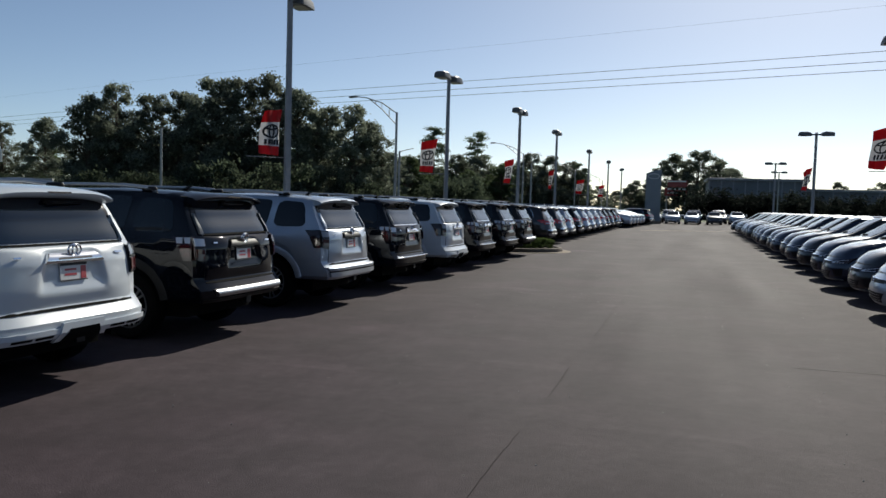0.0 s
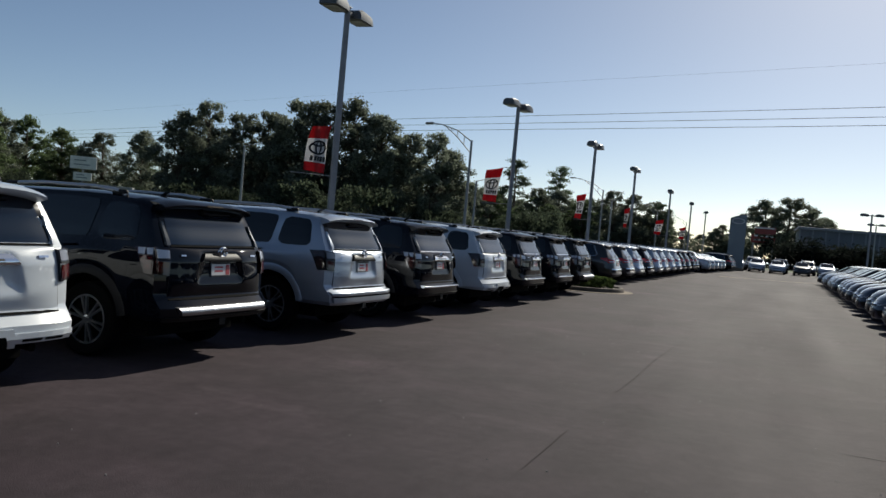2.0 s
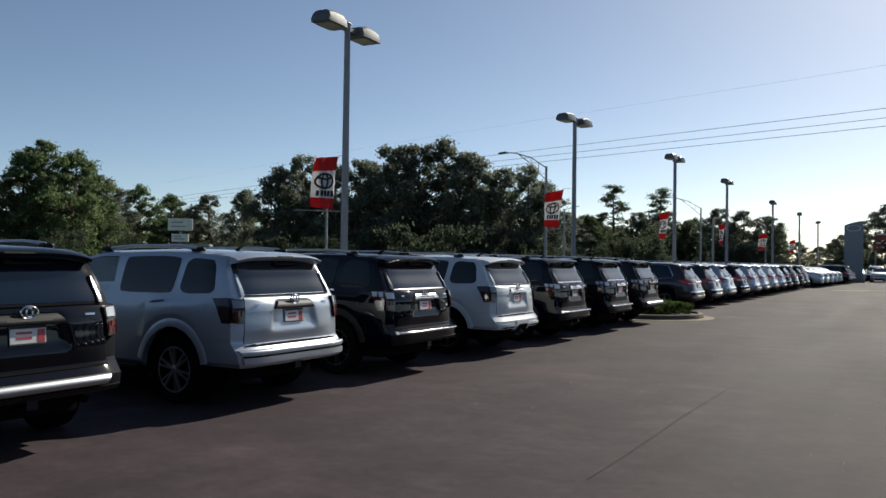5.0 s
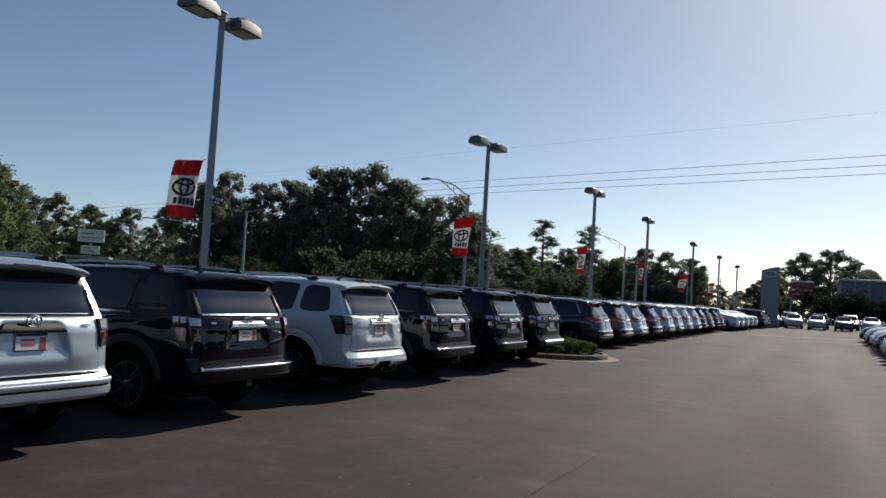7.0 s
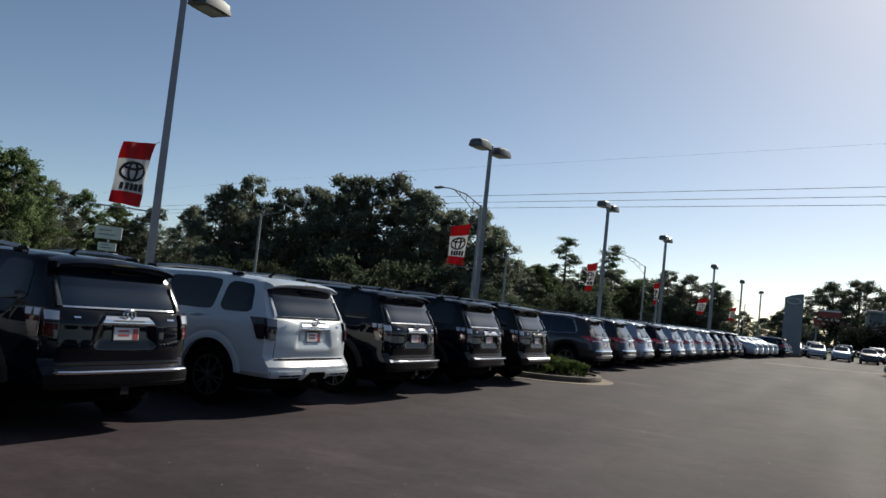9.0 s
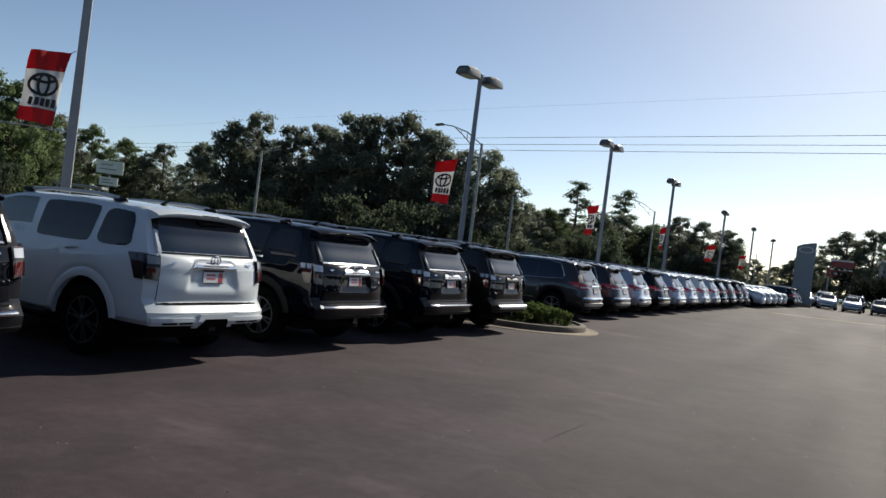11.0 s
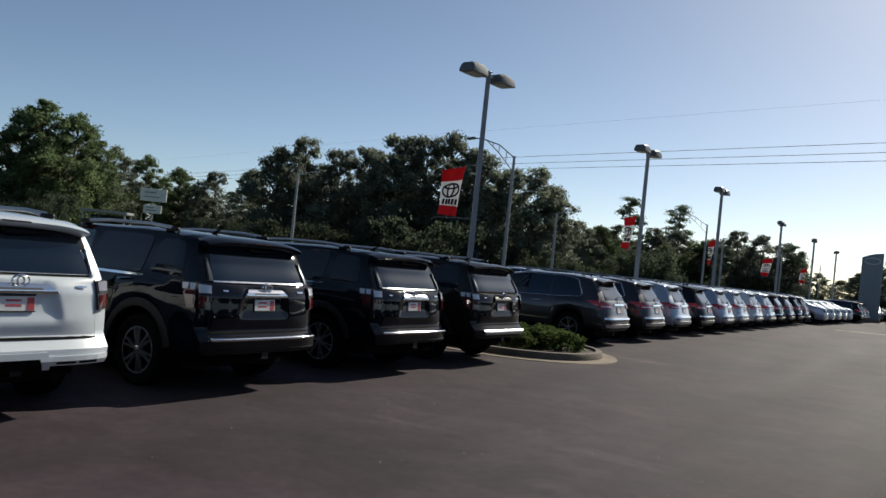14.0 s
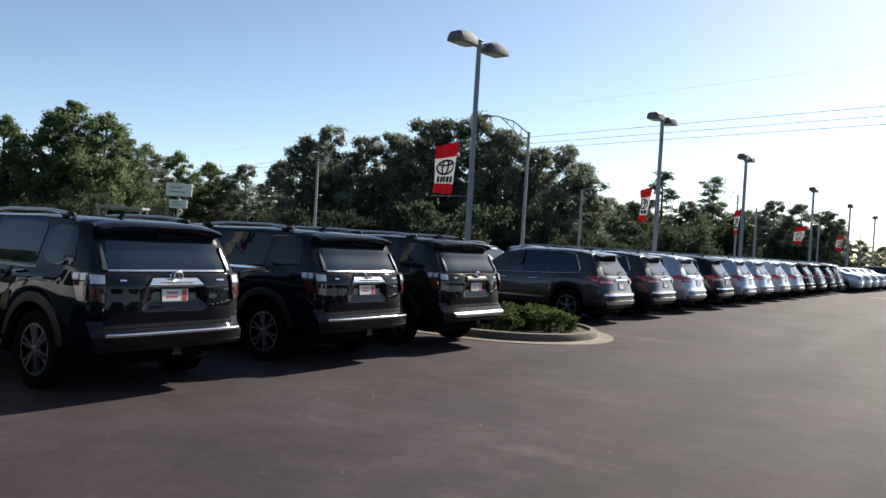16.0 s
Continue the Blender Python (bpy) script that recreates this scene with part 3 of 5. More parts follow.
def build_suv(colour, label, step="chrome", rim="alloy", limited=False):
    S = Shape("suv")
    car = common_car("suv", S, colour, label, "SUV", "SUVs parked in a row", rim)
    dark = M["plastic"]
    flare = dark if colour in ("black", "bronze") else M[colour]
    # side glass, dark for the rear seats, clear for the front doors
    for s in (1, -1):
        part("quarter_window", side_patch(S, [(0.33, 5.35), (0.25, 7.9), (0.95, 7.95), (1.03, 5.3)], s, 14, 12, 0.006, 0.012, 0.14), M["screen"], car)
        part("rear_door_window", side_patch(S, [(1.14, 5.3), (1.06, 7.95), (2.02, 7.95), (2.06, 5.3)], s, 10, 8, 0.006, 0.012, 0.06), M["screen"], car)
        part("front_door_window", side_patch(S, [(2.12, 5.3), (2.12, 7.95), (2.84, 7.95), (3.34, 5.5)], s, 6, 6, 0.0, 0.006), M["clearglass"], car)
        if limited:
            part("window_trim", side_patch(S, [(1.10, 4.98), (1.10, 5.16), (3.4, 5.16), (3.4, 4.98)], s, 10, 1, 0.008, 0.012), M["chrome"], car)
        part("wheel_flare", side_flare(S, S.k["wheels"][0], s), flare, car, smooth=40)
        part("wheel_flare", side_flare(S, S.k["wheels"][1], s), flare, car, smooth=40)
        part("side_step", boxm(1.62, 3.30, min(s * 0.86, s * 0.98), max(s * 0.86, s * 0.98), 0.36, 0.42, 0.015), M["chrome"] if limited else dark, car)
        # roof rail
        bm = bmesh.new()
        tube(bm, [(0.84, s * 0.70, 1.73), (0.98, s * 0.695, 1.775), (1.3, s * 0.69, 1.80), (2.1, s * 0.69, 1.795), (2.5, s * 0.69, 1.765), (2.66, s * 0.69, 1.72)], [0.016, 0.026, 0.022, 0.022, 0.026, 0.016], 8)
        r = part("roof_rail", bm, M["satin"], car, smooth=50)
        for x in (0.94, 2.56):
            part("rail_foot", boxm(x - 0.10, x + 0.10, s * 0.69 - 0.03, s * 0.69 + 0.03, 1.725, 1.79, 0.025), dark, r, smooth=50)
    handle_of(car, S, 1.36, 4.1, M["chrome"] if limited else M[colour])
    handle_of(car, S, 2.36, 4.1, M["chrome"] if limited else M[colour])
    rows = [[Vector((S.shear(u, y, lerp_table(S.k["roof"], u)), y, lerp_table(S.k["roof"], u) + 0.006 - 0.05 * abs(y) ** 3)) for y in (-0.62, -0.4, 0, 0.4, 0.62)] for u in (2.98, 3.15, 3.35, 3.55)]
    part("windscreen", extrude_patch(rows, 0.012, (0, 0, 1)), M["screen"], car)
    # rear face
    R = S.rear
    part("window_surround", face_patch(R, [(-0.76, 1.25), (-0.705, 1.645), (0.705, 1.645), (0.76, 1.25)], 18, 10, 0.004, 0.012), M["gloss"], car, "gloss black surround of the rear window", smooth=50)
    part("rear_window", face_patch(R, [(-0.70, 1.266), (-0.645, 1.625), (0.645, 1.625), (0.70, 1.266)], 16, 10, 0.010, 0.012), M["glass"], car, smooth=50)
    for s in (1, -1):
        part("pillar_blade", face_patch(R, [(s * 0.762, 1.256), (s * 0.730, 1.49), (s * 0.710, 1.49), (s * 0.716, 1.256)], 3, 6, 0.036, 0.034), M["blade"] if colour in ("black", "bronze") else M[colour], car, smooth=50)
    part("window_moulding", face_patch(R, [(-0.70, 1.243), (-0.70, 1.259), (0.70, 1.259), (0.70, 1.243)], 12, 1, 0.014, 0.02), M["chrome"] if limited else M["under"], car)
    bm = bmesh.new()
    tube(bm, [R(0.05, 1.615, 0.03), R(-0.02, 1.60, 0.045), R(-0.42, 1.605, 0.03)], [0.022, 0.014, 0.006], 6)
    part("rear_wiper", bm, dark, car)
    # spoiler over the window
    rows = []
    for i in range(13):
        y = -0.72 + 1.44 * i / 12
        b = 0.05 * (abs(y) / 0.72) ** 4
        rows.append([Vector((0.62, y, 1.752 - b)), Vector((0.42, y, 1.738 - b)), Vector((0.27 + b, y, 1.712 - b)), Vector((0.235 + b, y, 1.690 - b)), Vector((0.245 + b, y, 1.668 - b)), Vector((0.36 + b, y, 1.64 - b)), Vector((0.50, y, 1.64 - b))])
    bm = bmesh.new()
    vr = grid_faces(bm, rows)
    bm.faces.new(vr[0])
    bm.faces.new(vr[-1][::-1])
    bmesh.ops.recalc_face_normals(bm, faces=bm.faces)
    sp = part("spoiler", bm, M[colour], car, smooth=55)
    part("brake_lamp", boxm(0.232, 0.245, -0.13, 0.13, 1.684, 1.698), M["smoke"], sp)
    bm = bmesh.new()
    tube(bm, [(0.80, 0.22, 1.75), (0.75, 0.22, 1.795), (0.69, 0.22, 1.81)], [0.03, 0.016, 0.006], 6)
    part("antenna", bm, M["plastic"], car)
    # tail lamps wrapping round the corner
    lens = M["lens"] if colour in ("black", "bronze") else M["smoke"]
    rear_lens = M["lens"] if colour in ("black", "bronze") else M["dimlens"]
    shell = M["smoke"] if colour in ("black", "bronze") else M["darklens"]
    for s in (1, -1):
        cl = part("taillight", face_patch(R, [(s * 0.775, 0.945), (s * 0.745, 1.215), (s * 0.895, 1.225), (s * 0.895, 0.965)], 6, 6, 0.030, 0.06), shell, car, "dark polygonal tail lamp", smooth=40)
        part("lamp_lens", face_patch(R, [(s * 0.768, 1.125), (s * 0.762, 1.205), (s * 0.887, 1.214), (s * 0.887, 1.125)], 5, 2, 0.037, 0.01), rear_lens, cl)
        part("lamp_divider", face_patch(R, [(s * 0.77, 1.101), (s * 0.768, 1.115), (s * 0.89, 1.115), (s * 0.89, 1.101)], 5, 1, 0.038, 0.01), M["plastic"], cl)
        part("lamp_lens", face_patch(R, [(s * 0.782, 0.975), (s * 0.778, 1.085), (s * 0.885, 1.095), (s * 0.885, 0.99)], 5, 2, 0.036, 0.01), M["red"], cl)
        part("lamp_side", side_patch(S, [(0.0, 3.10), (0.0, 5.0), (0.33, 4.94), (0.12, 3.10)], s, 8, 8, 0.030, 0.06), shell, cl, smooth=40)
        for u0, u1 in ((0.02, 0.125), (0.145, 0.265)):
            part("lamp_side_lens", side_patch(S, [(u0, 4.25), (u0, 4.88), (u1, 4.86), (u1 - 0.03, 4.25)], s, 3, 2, 0.036, 0.01), lens, cl)
        part("lamp_side_lens", side_patch(S, [(0.02, 3.35), (0.02, 4.15), (0.20, 4.15), (0.12, 3.35)], s, 4, 3, 0.035, 0.01), M["red"] if colour not in ("white", "silver") else M["smoke"], cl)
    # tailgate, garnish, badge, plate
    part("tailgate", tailgate_mesh(S), M[colour], car, "sculpted tailgate with a hollow round the plate", smooth=60)
    gar = part("garnish", face_patch(rounded(R, 1.13, 0.052, 0.022), [(-0.345, 1.097), (-0.265, 1.18), (0.265, 1.18), (0.345, 1.097)], 10, 8, 0.040, 0.05), M["chrome"] if limited or colour in ("white",) else (M["satin"] if step == "chrome" else dark), car, "bright garnish strip over the plate", smooth=30)
    part("garnish_lettering", face_patch(R, [(-0.20, 1.125), (-0.19, 1.143), (0.19, 1.143), (0.20, 1.125)], 4, 1, 0.062, 0.006), M["ink"], gar)
    emblem(car, R(0, 1.20, 0.066), -1, 0.075)
    licence_plate(car, R, 0.0, 1.012, 0.022, (-1, 0, 0))
    part("side_badge", face_patch(R, [(-0.63, 1.15), (-0.63, 1.168), (-0.53, 1.168), (-0.53, 1.15)], 2, 1, 0.034, 0.008), M["chrome"], car)
    part("side_badge", face_patch(R, [(0.55, 1.15), (0.55, 1.165), (0.62, 1.165), (0.62, 1.15)], 2, 1, 0.034, 0.008), M["chrome"], car)
    part("tailgate_seam", face_patch(R, [(-0.765, 0.698), (-0.765, 0.724), (0.765, 0.724), (0.765, 0.698)], 12, 1, 0.006, 0.02), M["under"], car)
    for s in (1, -1):
        part("tailgate_gap", face_patch(R, [(s * 0.765, 0.72), (s * 0.722, 1.235), (s * 0.728, 1.235), (s * 0.772, 0.72)], 1, 5, 0.004, 0.01), dark, car)
    # bumper
    if step == "body":
        part("bumper_skirt", face_patch(R, [(-0.86, 0.475), (-0.87, 0.56), (0.87, 0.56), (0.86, 0.475)], 14, 2, 0.025, 0.04), M[colour], car)
        for y0, y1 in ((-0.74, -0.56), (-0.52, -0.34), (0.34, 0.52), (0.56, 0.74)):
            part("bumper_slot", face_patch(R, [(y0, 0.49), (y0, 0.512), (y1, 0.512), (y1, 0.49)], 2, 1, 0.032, 0.01), M["under"], car)
        part("hitch_cover", face_patch(R, [(-0.30, 0.44), (-0.24, 0.60), (0.24, 0.60), (0.30, 0.44)], 4, 2, 0.035, 0.03), M[colour], car)
        part("hitch_opening", face_patch(R, [(-0.23, 0.438), (-0.17, 0.545), (0.17, 0.545), (0.23, 0.438)], 4, 2, 0.044, 0.02), M["under"], car)
    else:
        sm = M[step]
        zone = {"chrome": [(-0.80, 0.625), (-0.79, 0.668), (0.79, 0.668), (0.80, 0.625)], "satin": [(-0.68, 0.545), (-0.73, 0.63), (0.73, 0.63), (0.68, 0.545)]}[step]
        if colour == "silver":
            sm, zone = M["silver"], [(-0.86, 0.605), (-0.885, 0.665), (0.885, 0.665), (0.86, 0.605)]
            part("bumper_seam", face_patch(R, [(-0.84, 0.582), (-0.84, 0.606), (0.84, 0.606), (0.84, 0.582)], 14, 1, 0.012, 0.02), M["under"], car)
            part("bumper_lip", face_patch(R, [(-0.84, 0.515), (-0.86, 0.583), (0.86, 0.583), (0.84, 0.515)], 16, 3, 0.034, 0.05), sm, car, smooth=45)
        zc, zh = (zone[0][1] + zone[1][1]) / 2, (zone[1][1] - zone[0][1]) / 2
        part("bumper_step", face_patch(rounded(R, zc - 0.1 * zh, zh * 1.15, (0.3 if colour == "silver" else 0.8) * zh), zone, 18, 8, 0.018, 0.06), sm, car, "bright rear bumper bar", smooth=45)
        part("bumper_lower", face_patch(R, [(-0.86, 0.475), (-0.88, 0.52), (0.88, 0.52), (0.86, 0.475)], 14, 2, 0.010, 0.03), dark if colour != "silver" else M[colour], car, smooth=60)
    bm = boxm(0.02, 0.5, -0.035, 0.035, 0.42, 0.49)
    box(bm, 0.01, 0.04, -0.05, 0.05, 0.405, 0.505)
    part("tow_hitch", bm, dark, car)
    bm = bmesh.new()
    tube(bm, [(0.16, -0.58, 0.40), (0.6, -0.58, 0.42)], 0.035, 10)
    part("exhaust_pipe", bm, M["under"], car)
    # front, seats
    part("grille", face_patch(S.front, [(-0.5, 0.62), (-0.5, 0.92), (0.5, 0.92), (0.5, 0.62)], 6, 3, 0.01, 0.02, (1, 0, 0)), dark, car)
    for s in (1, -1):
        part("headlight", face_patch(S.front, [(s * 0.55, 0.78), (s * 0.55, 0.93), (s * 0.86, 0.93), (s * 0.84, 0.78)], 4, 2, 0.01, 0.02, (1, 0, 0)), M["lens"], car)
        bm = boxm(2.28, 2.42, s * 0.38 - 0.25, s * 0.38 + 0.25, 0.78, 1.36, 0.05)
        box(bm, 2.26, 2.36, s * 0.38 - 0.13, s * 0.38 + 0.13, 1.40, 1.58, 0.04)
        part("seat", bm, M["seat"], car, smooth=40)
    mirror_of(car, S, 3.18, 1.12, colour)
    return car


def rounded(fn, z0, half, swell):
    """The rear face with a swelling round the height z0."""
    return lambda y, z, off: fn(y, z, off + swell * max(0.0, 1 - ((z - z0) / half) ** 2))


def side_flare(S, uc, s):
    k = S.k
    rows = []
    n = 16
    for i in range(n + 1):
        a = math.pi * (0.06 + 0.88 * i / n)
        row = []
        for r, o in ((k["arch"] - 0.012, -0.03), (k["arch"] - 0.012, 0.016), (k["arch"] + 0.055, 0.018), (k["arch"] + 0.085, 0.003)):
            row.append(Vector((uc + r * math.cos(a), s * (k["W"] + o - 0.008), k["rad"] + r * math.sin(a))))
        rows.append(row)
    bm = bmesh.new()
    grid_faces(bm, rows)
    bmesh.ops.recalc_face_normals(bm, faces=bm.faces)
    return bm


def build_crossover(colour, label, rim="alloy"):
    S = Shape("crossover")
    car = common_car("crossover", S, colour, label, "SUV", "crossovers parked in a row", rim)
    R = S.rear
    for s in (1, -1):
        part("quarter_window", side_patch(S, [(0.80, 5.5), (1.02, 7.9), (1.62, 7.95), (1.60, 5.3)], s, 6, 6, 0.004), M["glass"], car)
        part("rear_door_window", side_patch(S, [(1.66, 5.3), (1.68, 7.95), (2.28, 7.95), (2.28, 5.3)], s, 5, 6, 0.004), M["glass"], car)
        part("front_door_window", side_patch(S, [(2.34, 5.3), (2.34, 7.95), (2.84, 7.9), (3.36, 5.5)], s, 5, 6, 0.0, 0.006), M["clearglass"], car)
        bm = bmesh.new()
        tube(bm, [S.side(u, q, s, 0.012) for u, q in ((3.3, 5.25), (2.4, 5.2), (1.4, 5.2), (0.80, 5.35), (0.74, 5.8), (0.96, 7.8), (1.3, 8.1), (2.3, 8.1), (2.8, 8.05))], 0.011, 6)
        part("window_trim", bm, M["chrome"], car, "chrome strip round the side windows")
        bm = bmesh.new()
        tube(bm, [(0.85, s * 0.60, 1.685), (1.0, s * 0.60, 1.735), (1.6, s * 0.60, 1.765), (2.2, s * 0.60, 1.755), (2.5, s * 0.60, 1.70)], 0.018, 6)
        part("roof_rail", bm, M["satin"], car, smooth=50)
        tl = part("taillight", face_patch(R, [(s * 0.50, 0.955), (s * 0.52, 1.03), (s * 0.90, 1.09), (s * 0.90, 0.93)], 7, 4, 0.025, 0.05), M["redbright"], car, "red wrap-round tail lamp", smooth=40)
        part("lamp_side", side_patch(S, [(0.0, 3.7), (0.0, 4.85), (0.55, 4.7), (0.22, 3.8)], s, 6, 4, 0.025, 0.04), M["redbright"], tl)
        part("lamp_lens", face_patch(R, [(s * 0.53, 0.975), (s * 0.54, 0.998), (s * 0.88, 1.0), (s * 0.88, 0.965)], 5, 1, 0.032, 0.01), M["lens"], tl)
        part("reflector", face_patch(R, [(s * 0.62, 0.60), (s * 0.62, 0.63), (s * 0.80, 0.635), (s * 0.80, 0.605)], 3, 1, 0.012, 0.01), M["red"], car)
        part("sill_trim", side_patch(S, [(1.55, 0.6), (1.55, 1.4), (3.30, 1.4), (3.30, 0.6)], s, 8, 2, 0.012, 0.02), M["plastic"], car)
        part("sill_moulding", side_patch(S, [(1.60, 1.5), (1.60, 1.62), (3.30, 1.62), (3.30, 1.5)], s, 8, 1, 0.014, 0.015), M["chrome"], car)
        part("headlight", face_patch(S.front, [(s * 0.50, 0.70), (s * 0.50, 0.80), (s * 0.86, 0.84), (s * 0.84, 0.72)], 4, 2, 0.01, 0.02, (1, 0, 0)), M["lens"], car)
        bm = boxm(2.28, 2.42, s * 0.38 - 0.25, s * 0.38 + 0.25, 0.70, 1.28, 0.05)
        box(bm, 2.26, 2.36, s * 0.38 - 0.13, s * 0.38 + 0.13, 1.32, 1.48, 0.04)
        part("seat", bm, M["seat"], car, smooth=40)
    handle_of(car, S, 1.95, 4.0, M["chrome"])
    handle_of(car, S, 2.78, 4.0, M["chrome"])
    part("rear_window", face_patch(R, [(-0.66, 1.14), (-0.56, 1.54), (0.56, 1.54), (0.66, 1.14)], 12, 6, 0.006, 0.015), M["glass"], car)
    rows = []
    for i in range(11):
        y = -0.60 + 1.20 * i / 10
        b = 0.05 * (abs(y) / 0.6) ** 3
        rows.append([Vector((0.75, y, 1.672 - b)), Vector((0.45 + b, y, 1.648 - b)), Vector((0.32 + b, y, 1.615 - b)), Vector((0.33 + b, y, 1.595 - b)), Vector((0.52 + b, y, 1.575 - b)), Vector((0.7, y, 1.575 - b))])
    bm = bmesh.new()
    vr = grid_faces(bm, rows)
    bm.faces.new(vr[0])
    bm.faces.new(vr[-1][::-1])
    bmesh.ops.recalc_face_normals(bm, faces=bm.faces)
    part("spoiler", bm, M[colour], car, smooth=35)
    bm = bmesh.new()
    tube(bm, [R(0.0, 1.16, 0.03), R(-0.12, 1.22, 0.035), R(-0.36, 1.25, 0.035)], 0.012, 6)
    part("rear_wiper", bm, M["plastic"], car)
    bm = bmesh.new()
    tube(bm, [(0.95, 0, 1.68), (0.93, 0, 1.735), (0.86, 0, 1.745)], [0.04, 0.02, 0.008], 6)
    part("antenna", bm, M["plastic"], car)
    part("garnish", face_patch(R, [(-0.34, 1.02), (-0.33, 1.06), (0.33, 1.06), (0.34, 1.02)], 6, 1, 0.03, 0.03), M["chrome"], car)
    emblem(car, R(0, 1.095, 0.03), -1)
    licence_plate(car, R, 0.0, 0.90, 0.018, (-1, 0, 0))
    part("bumper_trim", face_patch(R, [(-0.80, 0.47), (-0.84, 0.555), (0.84, 0.555), (0.80, 0.47)], 14, 2, 0.022, 0.03), M["satin"], car, "bright lower bumper strip", smooth=40)
    part("bumper_step", face_patch(R, [(-0.86, 0.675), (-0.86, 0.715), (0.86, 0.715), (0.86, 0.675)], 14, 1, 0.02, 0.03), M["chrome"], car)
    part("bumper_lower", face_patch(R, [(-0.80, 0.38), (-0.84, 0.485), (0.84, 0.485), (0.80, 0.38)], 14, 2, 0.006, 0.03), M["plastic"], car)
    rows = [[Vector((S.shear(u, y, lerp_table(S.k["roof"], u)), y, lerp_table(S.k["roof"], u) + 0.006 - 0.05 * abs(y) ** 3)) for y in (-0.60, -0.4, 0, 0.4, 0.60)] for u in (2.85, 3.1, 3.35, 3.6)]
    part("windscreen", extrude_patch(rows, 0.012, (0, 0, 1)), M["glass"], car)
    mirror_of(car, S, 3.15, 1.02, colour)
    return car


def build_sedan(colour, label, rim="alloy"):
    S = Shape("sedan")
    car = common_car("sedan", S, colour, label, "car", "sedans parked in a row", rim)
    F, R = S.front, S.rear
    out = (1, 0, 0)
    roof = S.k["roof"]

    def top(y, u):
        z = lerp_table(roof, u)
        return Vector((S.shear(u, y, z), y, z + 0.008 - 0.05 * abs(y) ** 3))

    rows = [[top(y * (0.94 if u < 2.75 else 1.0), u) for y in (-0.62, -0.45, -0.2, 0, 0.2, 0.45, 0.62)] for u in (2.62, 2.8, 3.0, 3.25, 3.46)]
    part("windscreen", extrude_patch(rows, 0.014, (0, 0, 1)), M["screen"], car, "sloping windscreen reflecting the sky", smooth=60)
    rows = [[top(y, u) for y in (-0.60, -0.4, 0, 0.4, 0.60)] for u in (0.86, 1.1, 1.35, 1.56)]
    part("rear_window", extrude_patch(rows, 0.014, (0, 0, 1)), M["screen"], car)
    for s in (1, -1):
        part("rear_door_window", side_patch(S, [(1.15, 5.4), (1.62, 7.9), (2.05, 7.95), (2.05, 5.3)], s, 5, 5, 0.004), M["screen"], car)
        part("front_door_window", side_patch(S, [(2.12, 5.3), (2.12, 7.95), (2.55, 7.9), (3.12, 5.5)], s, 5, 5, 0.004), M["screen"], car)
        hl = part("headlight", face_patch(F, [(s * 0.46, 0.55), (s * 0.46, 0.60), (s * 0.84, 0.68), (s * 0.80, 0.56)], 6, 3, 0.010, 0.03, out), M["smoke"], car, "slim swept-back headlight", smooth=50)
        part("lamp_lens", face_patch(F, [(s * 0.50, 0.567), (s * 0.50, 0.595), (s * 0.78, 0.645), (s * 0.74, 0.575)], 4, 1, 0.014, 0.01, out), M["lens"], hl)
        part("fog_lamp_recess", face_patch(F, [(s * 0.60, 0.30), (s * 0.56, 0.44), (s * 0.76, 0.46), (s * 0.72, 0.30)], 4, 3, 0.006, 0.02, out), M["plastic"], car)
        part("wiper", tube(bmesh.new(), [top(s * 0.1, 3.40) + Vector((0, 0, 0.02)), top(s * 0.1 - 0.35, 3.43) + Vector((0, 0, 0.02))], 0.012, 6), M["plastic"], car)
        part("taillight", face_patch(R, [(s * 0.45, 0.78), (s * 0.45, 0.92), (s * 0.83, 0.92), (s * 0.83, 0.78)], 5, 3, 0.012, 0.03), M["red"], car)
    handle_of(car, S, 1.55, 3.8, M[colour])
    handle_of(car, S, 2.45, 3.8, M[colour])
    gr = part("grille", face_patch(F, [(-0.36, 0.25), (-0.48, 0.40), (0.48, 0.40), (0.36, 0.25)], 8, 3, 0.006, 0.02, out), M["plastic"], car, "wide black lower grille", smooth=50)
    part("upper_grille", face_patch(F, [(-0.44, 0.545), (-0.46, 0.60), (0.46, 0.60), (0.44, 0.545)], 8, 1, 0.008, 0.02, out), M["plastic"], car)
    for z in (0.28, 0.32, 0.36):
        part("grille_slat", face_patch(F, [(-0.37, z), (-0.38, z + 0.01), (0.38, z + 0.01), (0.37, z)], 6, 1, 0.012, 0.01, out), M["darkalloy"], gr)
    part("chrome_strip", face_patch(F, [(-0.46, 0.603), (-0.46, 0.615), (0.46, 0.615), (0.46, 0.603)], 8, 1, 0.012, 0.01, out), M["chrome"], car)
    emblem(car, F(0, 0.575, 0.02), 1, 0.055)
    part("front_lip", face_patch(F, [(-0.70, 0.215), (-0.70, 0.245), (0.70, 0.245), (0.70, 0.215)], 10, 1, 0.02, 0.03, out), M["satin"], car)
    mirror_of(car, S, 2.98, 0.95, colour)
    return car


# ---- ground ----
SLOPE = 0.042


def gz(x):
    """Height of the ground: level under the first row, rising to the other side of the aisle."""
    t = x - 3.0
    if t <= 0:
        return 0.0
    if t < 2:
        return SLOPE * t * t / 4
    return SLOPE * (min(t, 16) - 1)


